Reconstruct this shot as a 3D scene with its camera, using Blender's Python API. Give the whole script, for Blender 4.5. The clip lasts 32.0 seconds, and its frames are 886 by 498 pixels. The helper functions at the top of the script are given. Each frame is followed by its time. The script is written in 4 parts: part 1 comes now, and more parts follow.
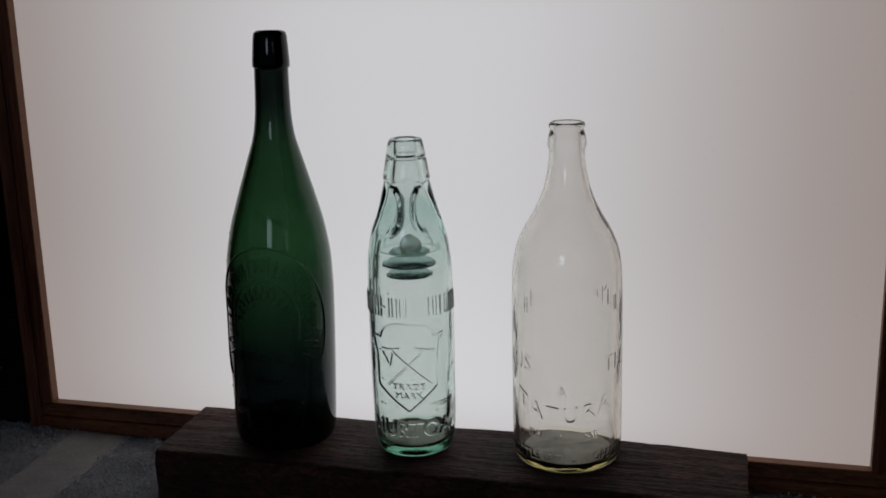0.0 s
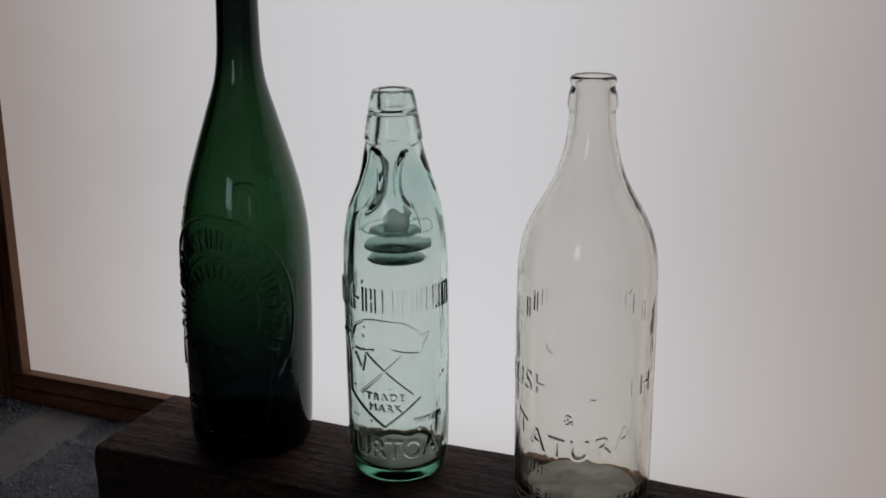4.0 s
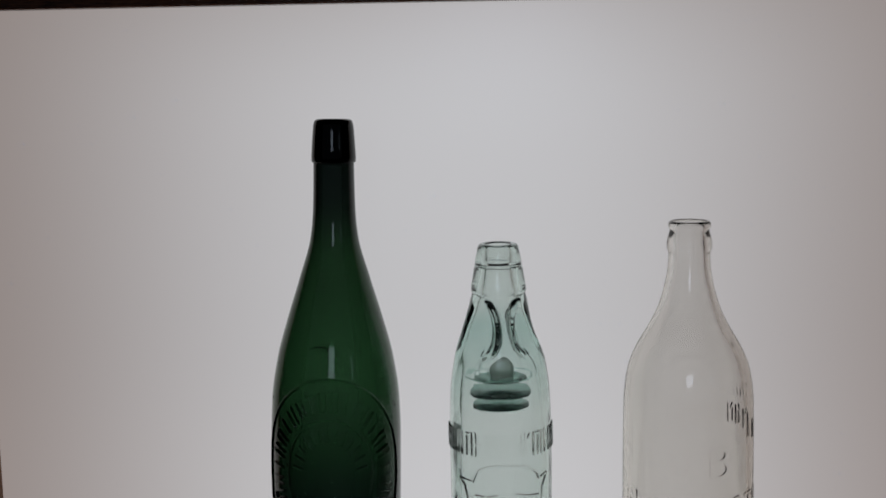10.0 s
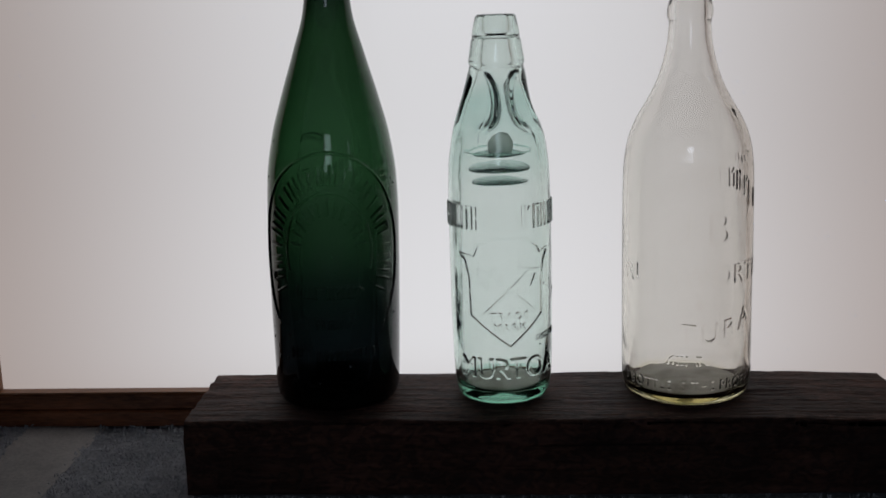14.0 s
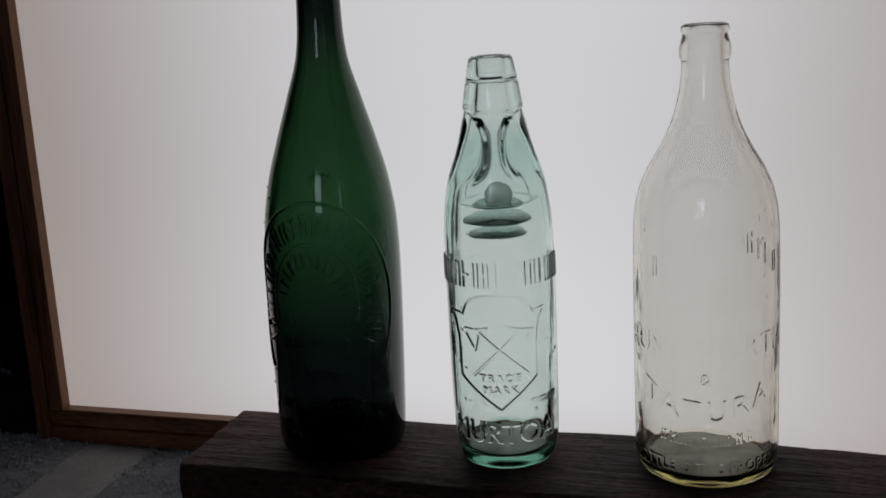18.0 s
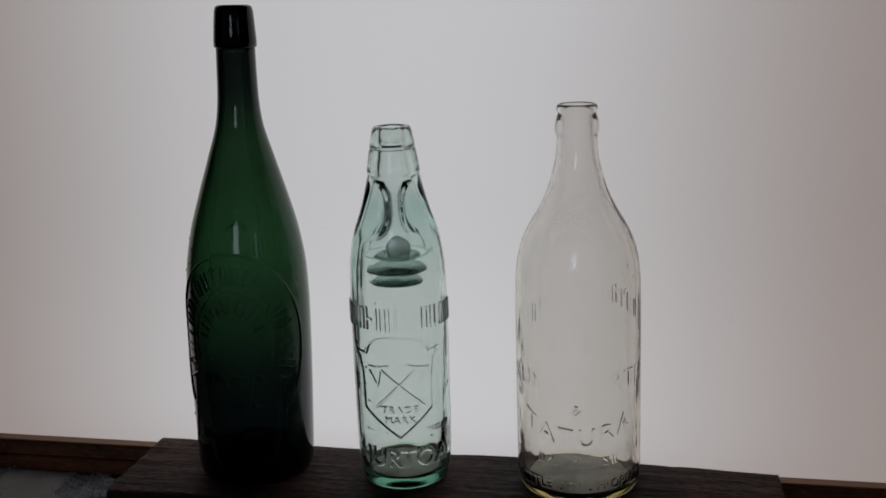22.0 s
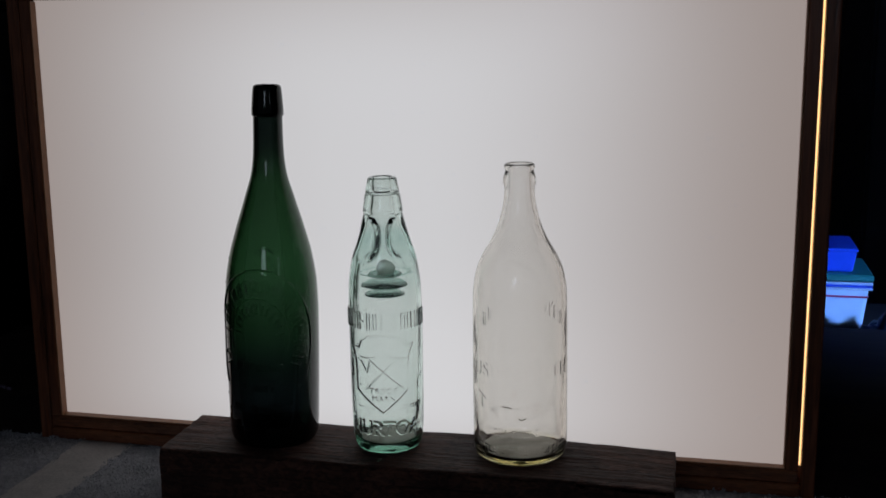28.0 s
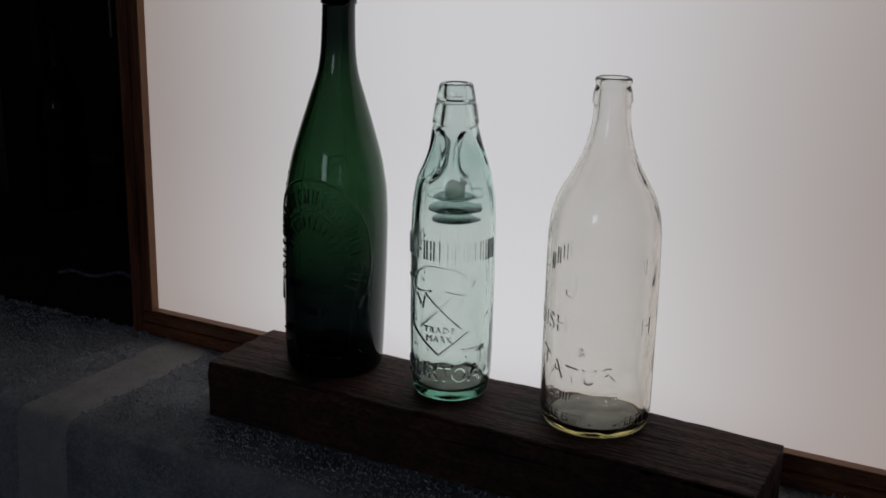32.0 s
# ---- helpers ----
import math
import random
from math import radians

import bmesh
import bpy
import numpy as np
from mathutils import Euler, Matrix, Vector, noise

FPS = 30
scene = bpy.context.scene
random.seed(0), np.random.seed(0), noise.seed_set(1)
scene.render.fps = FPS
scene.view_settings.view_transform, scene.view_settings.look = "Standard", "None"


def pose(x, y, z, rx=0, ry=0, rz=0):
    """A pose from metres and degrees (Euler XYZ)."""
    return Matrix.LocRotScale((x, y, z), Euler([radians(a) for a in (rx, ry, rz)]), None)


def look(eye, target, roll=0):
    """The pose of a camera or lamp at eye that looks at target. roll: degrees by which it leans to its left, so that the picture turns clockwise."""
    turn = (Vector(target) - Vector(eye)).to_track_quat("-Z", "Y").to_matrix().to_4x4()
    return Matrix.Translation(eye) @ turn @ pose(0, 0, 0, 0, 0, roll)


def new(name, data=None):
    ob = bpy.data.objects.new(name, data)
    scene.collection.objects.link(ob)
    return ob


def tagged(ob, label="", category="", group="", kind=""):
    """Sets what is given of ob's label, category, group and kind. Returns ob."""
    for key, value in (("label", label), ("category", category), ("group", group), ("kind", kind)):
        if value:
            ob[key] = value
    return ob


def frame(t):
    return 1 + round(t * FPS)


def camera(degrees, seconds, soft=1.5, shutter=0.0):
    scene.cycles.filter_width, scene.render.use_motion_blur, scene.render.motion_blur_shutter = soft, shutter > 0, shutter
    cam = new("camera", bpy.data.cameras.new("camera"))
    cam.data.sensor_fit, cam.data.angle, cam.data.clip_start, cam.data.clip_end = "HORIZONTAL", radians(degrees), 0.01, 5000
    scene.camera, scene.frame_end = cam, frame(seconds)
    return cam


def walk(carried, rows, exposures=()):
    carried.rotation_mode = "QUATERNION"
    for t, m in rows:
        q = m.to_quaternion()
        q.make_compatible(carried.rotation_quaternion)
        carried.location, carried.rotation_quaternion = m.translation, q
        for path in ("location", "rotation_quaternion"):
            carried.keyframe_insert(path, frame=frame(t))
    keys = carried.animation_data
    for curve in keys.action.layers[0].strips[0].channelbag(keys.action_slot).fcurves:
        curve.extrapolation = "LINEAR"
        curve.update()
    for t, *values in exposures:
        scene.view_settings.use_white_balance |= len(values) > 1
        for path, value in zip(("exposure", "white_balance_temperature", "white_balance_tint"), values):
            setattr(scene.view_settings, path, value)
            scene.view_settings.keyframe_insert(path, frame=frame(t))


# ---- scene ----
FOV = 43.325
cam = camera(FOV, 32.0, soft=1.7)
ROWS = [
    (0, (0.4049, -0.6878, 0.3898), (0.2579, -0.1252, 0.2418), -1.27),
    (0.5, (0.3954, -0.6602, 0.3807), (0.2461, -0.1000, 0.2261), -1.38),
    (1, (0.3668, -0.6028, 0.3682), (0.2158, -0.0462, 0.2029), -1.75),
    (1.5, (0.3477, -0.5714, 0.3633), (0.2106, -0.0104, 0.2005), -1.88),
    (2, (0.3602, -0.5595, 0.3643), (0.2290, 0.0007, 0.1942), -1.55),
    (2.5, (0.3889, -0.5461, 0.3635), (0.2370, 0.0093, 0.1948), -0.49),
    (4.5, (0.4516, -0.5010, 0.3640), (0.2192, 0.0252, 0.1935), -0.55),
    (5, (0.4626, -0.4909, 0.3664), (0.2124, 0.0279, 0.1984), -1.02),
    (5.5, (0.4748, -0.4867, 0.3752), (0.2260, 0.0374, 0.2223), -1.50),
    (6, (0.4877, -0.4840, 0.3848), (0.2577, 0.0473, 0.2272), -2.04),
    (6.5, (0.4782, -0.4909, 0.4061), (0.2556, 0.0416, 0.2422), -2.37),
    (7, (0.4370, -0.4979, 0.4202), (0.2284, 0.0526, 0.3046), -0.97),
    (7.5, (0.3828, -0.5218, 0.4236), (0.2178, 0.0473, 0.3294), 0.22),
    (8, (0.3273, -0.5507, 0.4175), (0.1898, 0.0253, 0.3210), -0.63),
    (8.5, (0.3069, -0.5720, 0.4071), (0.1698, 0.0055, 0.3197), 0.13),
    (9, (0.2921, -0.5803, 0.3957), (0.1497, -0.0028, 0.3173), 0.05),
    (9.5, (0.2430, -0.5917, 0.3783), (0.1155, -0.0108, 0.2995), -0.45),
    (10, (0.2053, -0.6022, 0.3586), (0.1583, -0.0094, 0.2787), -0.80),
    (10.5, (0.1866, -0.6130, 0.3368), (0.1520, -0.0192, 0.2583), -1.13),
    (11, (0.1847, -0.6158, 0.3171), (0.1482, -0.0257, 0.2151), -1.57),
    (11.5, (0.1754, -0.6121, 0.2921), (0.1344, -0.0256, 0.1721), -1.42),
    (12, (0.1623, -0.5979, 0.2761), (0.1239, -0.0161, 0.1347), -1.55),
    (12.5, (0.1565, -0.5935, 0.2757), (0.1216, -0.0125, 0.1298), -1.79),
    (13, (0.1674, -0.5989, 0.2745), (0.1316, -0.0171, 0.1325), -1.83),
    (13.5, (0.1736, -0.6038, 0.2744), (0.1390, -0.0206, 0.1379), -1.86),
    (14, (0.1886, -0.6065, 0.2781), (0.1563, -0.0210, 0.1511), -1.53),
    (14.5, (0.2125, -0.6067, 0.2915), (0.1812, -0.0190, 0.1749), -1.34),
    (15, (0.2382, -0.6094, 0.3164), (0.1929, -0.0257, 0.1852), -1.08),
    (15.5, (0.2528, -0.6060, 0.3245), (0.1617, -0.0296, 0.1851), -2.01),
    (17.5, (0.3298, -0.5425, 0.3126), (0.1661, 0.0187, 0.1775), -2.69),
    (18, (0.3358, -0.5373, 0.3119), (0.1636, 0.0206, 0.1737), -2.98),
    (18.5, (0.3359, -0.5347, 0.3089), (0.1619, 0.0227, 0.1709), -3.15),
    (19, (0.3161, -0.5411, 0.3100), (0.1645, 0.0226, 0.1712), -2.76),
    (19.5, (0.2927, -0.5495, 0.3072), (0.1899, 0.0245, 0.1656), -1.63),
    (20, (0.3109, -0.5384, 0.3072), (0.2140, 0.0361, 0.1639), -1.43),
    (20.5, (0.3270, -0.5166, 0.3070), (0.2155, 0.0552, 0.1631), -1.04),
    (21, (0.3274, -0.5139, 0.3107), (0.2194, 0.0594, 0.1706), -0.54),
    (21.5, (0.3321, -0.5513, 0.3323), (0.2125, 0.0195, 0.1914), -1.92),
    (22, (0.3496, -0.6078, 0.3585), (0.2339, -0.0359, 0.2185), -1.58),
    (22.5, (0.3895, -0.6546, 0.3844), (0.2701, -0.0814, 0.2535), -0.91),
    (23, (0.4175, -0.6774, 0.3857), (0.2731, -0.1051, 0.2779), -0.43),
    (23.5, (0.4349, -0.6827, 0.3902), (0.2798, -0.1124, 0.2870), -0.40),
    (24, (0.4440, -0.7010, 0.4046), (0.2853, -0.1324, 0.2972), -0.53),
    (24.5, (0.4457, -0.7546, 0.4058), (0.2816, -0.1877, 0.2981), -0.28),
    (25, (0.4475, -0.8601, 0.4172), (0.2825, -0.2923, 0.3153), -0.18),
    (25.5, (0.4475, -0.9350, 0.4199), (0.3094, -0.3593, 0.3222), 0.04),
    (27.5, (0.4242, -0.8990, 0.3937), (0.2936, -0.3236, 0.2849), -0.47),
    (28, (0.4393, -0.8153, 0.3909), (0.3053, -0.2421, 0.2749), -0.58),
    (28.5, (0.4508, -0.7531, 0.3809), (0.2995, -0.1856, 0.2583), -0.74),
    (29, (0.4573, -0.6818, 0.3670), (0.2845, -0.1234, 0.2313), -1.02),
    (29.5, (0.4398, -0.6290, 0.3567), (0.2615, -0.0731, 0.2184), -0.89),
    (30, (0.4562, -0.5906, 0.3433), (0.2698, -0.0378, 0.2030), -0.35),
    (30.5, (0.5113, -0.5760, 0.3468), (0.2825, -0.0420, 0.1970), 0.38),
    (31, (0.5393, -0.5752, 0.3571), (0.2843, -0.0558, 0.1986), 0.54),
    (31.5, (0.5500, -0.5946, 0.3628), (0.2856, -0.0805, 0.2023), 0.92),
    (32, (0.5392, -0.6405, 0.3746), (0.2727, -0.1287, 0.2102), 1.40),
]
walk(cam, [(t, look(e, g, r)) for t, e, g, r in ROWS], [(0, -0.2), (1, -0.27), (2, -0.25), (5, -0.17), (6, -0.38), (7, -0.42), (8, -0.38), (9, -0.38), (10, -0.4), (11, -0.48), (12, -0.12), (13, -0.02), (14, -0.05), (15, -0.17),
                                                            (18, -0.15), (20, -0.19), (21, -0.17), (22, -0.38), (23, -0.33), (24, -0.28), (25, -0.27), (28, -0.16), (29, -0.17), (30, -0.17), (32, -0.17)])

# ---- world and lights ----
world = bpy.data.worlds.new("dim_room")
scene.world = world
world.use_nodes = True
world.node_tree.nodes["Background"].inputs[0].default_value = (0.35, 0.45, 0.7, 1)
world.node_tree.nodes["Background"].inputs[1].default_value = 0.004


def area_lamp(name, place, aim, wide, high, power):
    lamp = bpy.data.lights.new(name, "AREA")
    lamp.shape, lamp.size, lamp.size_y, lamp.energy = "RECTANGLE", wide, high, power
    lamp.color = (0.74, 0.82, 1.0)
    ob = new(name, lamp)
    ob.matrix_world = look(place, aim)
    return ob


# soft fill added behind the camera as an unseen doorway; its two bright gaps follow bottle highlights
area_lamp("front_fill_light", (0.10, -1.76, 0.56), (0.10, 0, 0.42), 4.5, 1.75, 0.82)
area_lamp("doorway_gap_daylight", (0.15, -1.70, 0.58), (0.15, 0, 0.3), 0.34, 0.40, 1.25)
# unseen lamp added to brighten the back shelf and the hanging cloths
shelf_light = area_lamp("shelf_helper_light", (3.18, 2.60, 1.371), (-0.1, 3.35, 0.66), 0.3, 0.3, 3.0)
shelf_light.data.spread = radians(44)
area_lamp("side_gap_daylight", (1.62, -1.72, 0.58), (0.2, 0, 0.2), 0.14, 0.36, 0.16)
# unseen blue lamp added to brighten and colour the tub and box
corner = area_lamp("blue_helper_light", (3.18, -1.60, 1.019), (0.66, 1.1, -0.05), 0.3, 0.3, 2.5)
corner.data.color, corner.data.spread = (0.16, 0.36, 1.0), radians(14)


# ---- materials ----
def material(name, color, rough=0.5, metal=0.0, spec=0.5):
    m = bpy.data.materials.new(name)
    m.use_nodes = True
    b = m.node_tree.nodes["Principled BSDF"]
    b.inputs["Base Color"].default_value = (*color, 1)
    b.inputs["Roughness"].default_value = rough
    b.inputs["Metallic"].default_value = metal
    b.inputs["Specular IOR Level"].default_value = spec
    return m


def textured(name, dark, light, rough=0.6, scale=(1, 1, 1), detail=8.0, bump=0.3, size=40.0, depth=0.001, spec=0.5, coarse=6.0):
    """Two scales of noise between two colours, with fine relief."""
    m = material(name, light, rough, 0.0, spec)
    n, k = m.node_tree.nodes, m.node_tree.links
    b = n["Principled BSDF"]
    co = n.new("ShaderNodeTexCoord")
    mp = n.new("ShaderNodeMapping")
    mp.inputs["Scale"].default_value = scale
    k.new(co.outputs["Object"], mp.inputs["Vector"])
    fine = n.new("ShaderNodeTexNoise")
    fine.inputs["Scale"].default_value, fine.inputs["Detail"].default_value, fine.inputs["Distortion"].default_value = size, detail, 0.6
    k.new(mp.outputs["Vector"], fine.inputs["Vector"])
    big = n.new("ShaderNodeTexNoise")
    big.inputs["Scale"].default_value, big.inputs["Detail"].default_value = coarse, 4
    k.new(mp.outputs["Vector"], big.inputs["Vector"])
    add = n.new("ShaderNodeMath")
    add.operation = "MULTIPLY_ADD"
    add.inputs[1].default_value = 0.5
    half = n.new("ShaderNodeMath")
    half.operation = "MULTIPLY"
    half.inputs[1].default_value = 0.5
    k.new(big.outputs["Fac"], half.inputs[0])
    k.new(fine.outputs["Fac"], add.inputs[0])
    k.new(half.outputs[0], add.inputs[2])
    ramp = n.new("ShaderNodeValToRGB")
    ramp.color_ramp.elements[0].position, ramp.color_ramp.elements[1].position = 0.36, 0.64
    ramp.color_ramp.elements[0].color, ramp.color_ramp.elements[1].color = (*dark, 1), (*light, 1)
    k.new(add.outputs[0], ramp.inputs["Fac"])
    k.new(ramp.outputs["Color"], b.inputs["Base Color"])
    if bump:
        bp = n.new("ShaderNodeBump")
        bp.inputs["Strength"].default_value, bp.inputs["Distance"].default_value = bump, depth
        k.new(add.outputs[0], bp.inputs["Height"])
        k.new(bp.outputs["Normal"], b.inputs["Normal"])
    return m


def glass(name, tints, wave=0.02, ior=1.5, size=55.0, rim=0.04, soft=0.0, turn_in=0.70, bend=1.2):
    """Old blown glass with a faint ripple. tints: (height in metres, colour) from the foot up, standing in for light
    lost in thicker glass.
    """
    m = bpy.data.materials.new(name)
    m.use_nodes = True
    n, k = m.node_tree.nodes, m.node_tree.links
    g = n["Principled BSDF"]
    g.inputs["IOR"].default_value, g.inputs["Roughness"].default_value, g.inputs["Transmission Weight"].default_value = ior, 0.0, 1.0
    co, noise_tex, bp = n.new("ShaderNodeTexCoord"), n.new("ShaderNodeTexNoise"), n.new("ShaderNodeBump")
    noise_tex.inputs["Scale"].default_value, noise_tex.inputs["Detail"].default_value = size, 1.5
    bp.inputs["Strength"].default_value, bp.inputs["Distance"].default_value = wave, 0.004
    k.new(co.outputs["Object"], noise_tex.inputs["Vector"])
    k.new(noise_tex.outputs["Fac"], bp.inputs["Height"])
    k.new(bp.outputs["Normal"], g.inputs["Normal"])
    facing, haze = n.new("ShaderNodeLayerWeight"), n.new("ShaderNodeMapRange")
    haze.inputs["From Min"].default_value, haze.inputs["From Max"].default_value = turn_in, 0.97
    haze.inputs["To Min"].default_value, haze.inputs["To Max"].default_value = soft, rim
    k.new(facing.outputs["Facing"], haze.inputs["Value"])
    k.new(haze.outputs["Result"], g.inputs["Roughness"])
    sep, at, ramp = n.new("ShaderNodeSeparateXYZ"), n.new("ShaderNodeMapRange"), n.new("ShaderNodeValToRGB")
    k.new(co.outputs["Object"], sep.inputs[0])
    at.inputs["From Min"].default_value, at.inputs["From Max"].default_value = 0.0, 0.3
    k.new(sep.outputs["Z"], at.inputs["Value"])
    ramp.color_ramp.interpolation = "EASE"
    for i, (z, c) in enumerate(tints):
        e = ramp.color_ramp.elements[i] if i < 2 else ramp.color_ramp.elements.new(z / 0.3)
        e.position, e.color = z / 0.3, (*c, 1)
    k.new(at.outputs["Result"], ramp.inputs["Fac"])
    # the tint is a coat that stands in for absorption in the wall, deeper where light crosses it aslant
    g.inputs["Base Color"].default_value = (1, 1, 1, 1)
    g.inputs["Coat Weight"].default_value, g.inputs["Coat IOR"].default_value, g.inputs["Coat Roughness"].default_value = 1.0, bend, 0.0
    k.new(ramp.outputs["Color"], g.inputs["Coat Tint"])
    return m


COAT_TINT = 0.5


def diffuser():
    """The lit sheet of the light box: cool and even in the middle, warmer and dimmer towards its rim."""
    m = bpy.data.materials.new("lit_diffuser")
    m.use_nodes = True
    n, k = m.node_tree.nodes, m.node_tree.links
    n.remove(n["Principled BSDF"])
    co, sep = n.new("ShaderNodeTexCoord"), n.new("ShaderNodeSeparateXYZ")
    k.new(co.outputs["Object"], sep.inputs[0])

    def calc(op, a, b=None, c=None):
        x = n.new("ShaderNodeMath")
        x.operation = op
        for i, v in enumerate((a, b, c)):
            if v is None:
                continue
            if isinstance(v, (int, float)):
                x.inputs[i].default_value = v
            else:
                k.new(v, x.inputs[i])
        return x.outputs[0]

    def rise(value, a, b):
        x = n.new("ShaderNodeMapRange")
        x.interpolation_type = "SMOOTHERSTEP"
        x.inputs["From Min"].default_value, x.inputs["From Max"].default_value = a, b
        k.new(value, x.inputs["Value"])
        return x.outputs["Result"]

    sides = rise(calc("SUBTRACT", 0.34, calc("ABSOLUTE", calc("ADD", sep.outputs["X"], 0.018))), -0.10, 0.35)
    top = rise(calc("SUBTRACT", 0.2, sep.outputs["Z"]), -0.145, 0.10)
    low = rise(calc("ADD", 0.2, sep.outputs["Z"]), -0.10, 0.05)
    core = calc("MULTIPLY", calc("MULTIPLY", sides, top), low)
    foot = rise(calc("MULTIPLY", sep.outputs["Z"], -1.0), -0.02, 0.17)
    mix = n.new("ShaderNodeMix")
    mix.data_type = "RGBA"
    mix.inputs["A"].default_value = (0.352, 0.292, 0.270, 1)
    mix.inputs["B"].default_value = (0.695, 0.690, 0.708, 1)
    k.new(core, mix.inputs["Factor"])
    # a tinted satin coat over the glow, added to dim it at grazing angles
    sheet = n.new("ShaderNodeBsdfPrincipled")
    sheet.inputs["Base Color"].default_value = (0.25, 0.25, 0.25, 1)
    sheet.inputs["Roughness"].default_value, sheet.inputs["Specular IOR Level"].default_value = 0.6, 0.0
    sheet.inputs["Coat Weight"].default_value, sheet.inputs["Coat IOR"].default_value, sheet.inputs["Coat Roughness"].default_value = 1.0, 1.6, 0.25
    sheet.inputs["Coat Tint"].default_value = (COAT_TINT, COAT_TINT, COAT_TINT, 1)
    k.new(mix.outputs["Result"], sheet.inputs["Emission Color"])
    k.new(calc("MULTIPLY_ADD", foot, 0.09 * 1.05 / COAT_TINT, 0.985 * 1.05 / COAT_TINT), sheet.inputs["Emission Strength"])
    k.new(sheet.outputs["BSDF"], n["Material Output"].inputs["Surface"])
    return m


def glow(name, color, strength):
    m = bpy.data.materials.new(name)
    m.use_nodes = True
    n, k = m.node_tree.nodes, m.node_tree.links
    n.remove(n["Principled BSDF"])
    em = n.new("ShaderNodeEmission")
    em.inputs["Color"].default_value, em.inputs["Strength"].default_value = (*color, 1), strength
    k.new(em.outputs["Emission"], n["Material Output"].inputs["Surface"])
    return m


# foot and neck tints put long light paths in thick glass into the colour
AQUA = glass("aqua_glass", [(0.0, (0.52, 0.75, 0.65)), (0.008, (0.61, 0.80, 0.72)), (0.0120, (0.89, 0.95, 0.922)), (0.125, (0.905, 0.957, 0.932)), (0.15, (0.85, 0.93, 0.90)), (0.178, (0.78, 0.89, 0.855)), (0.198, (0.885, 0.945, 0.918))], 0.16, rim=0.5, turn_in=0.72)
BORE = glass("inner_wall_glass", [(0.0, (0.993, 0.993, 0.993)), (0.25, (0.993, 0.993, 0.993))], 0.12)
# the foot's yellow, from light through thick glass, is put into the tint
CLEAR = glass("clear_glass", [(0.0, (0.93, 0.905, 0.74)), (0.009, (0.956, 0.947, 0.920)), (0.25, (0.958, 0.949, 0.930))], 0.10, rim=0.5, turn_in=0.74, bend=1.06)
# the lower half's lost light is put into the tint, which darkens footwards
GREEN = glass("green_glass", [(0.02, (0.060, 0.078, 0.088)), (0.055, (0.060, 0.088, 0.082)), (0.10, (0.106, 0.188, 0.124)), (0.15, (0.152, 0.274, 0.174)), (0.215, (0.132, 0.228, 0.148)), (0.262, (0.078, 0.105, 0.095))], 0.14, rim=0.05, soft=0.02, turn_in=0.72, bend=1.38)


def marble_glass():
    m = material("grey_green_marble", (0.54, 0.57, 0.54), 0.85)
    b = m.node_tree.nodes["Principled BSDF"]
    b.inputs["Transmission Weight"].default_value, b.inputs["IOR"].default_value = 1.0, 1.25
    return m


MARBLE = marble_glass()
# reflecting film, added so the bottle bases look brighter
FLOOR_FILM = textured("silvery_floor_film", (0.30, 0.29, 0.24), (0.60, 0.59, 0.53), 0.50, (1, 1, 1), 6, 0.4, 90, 0.0008, 0.8, 40)
FLOOR_FILM.node_tree.nodes["Principled BSDF"].inputs["Metallic"].default_value = 0.6
# tint darkened to put the throat's dark refraction into the colour
THROAT = glass("throat_glass", [(0.0, (0.66, 0.75, 0.72)), (0.3, (0.66, 0.75, 0.72))], 0.16)
RAIL = textured("stained_rail_wood", (0.065, 0.022, 0.009), (0.28, 0.098, 0.042), 0.17, (0.10, 1, 1), 8, 1.0, 900, 0.0006, 0.55, 90)
STAIN = textured("stained_stile_wood", (0.065, 0.022, 0.009), (0.30, 0.102, 0.044), 0.30, (1, 1, 0.06), 9, 0.5, 330, 0.0008, 0.5, 60)
LINER = textured("pale_frame_liner", (0.24, 0.105, 0.045), (0.36, 0.165, 0.075), 0.5, (1, 1, 1), 5, 0.2, 70, 0.0005)


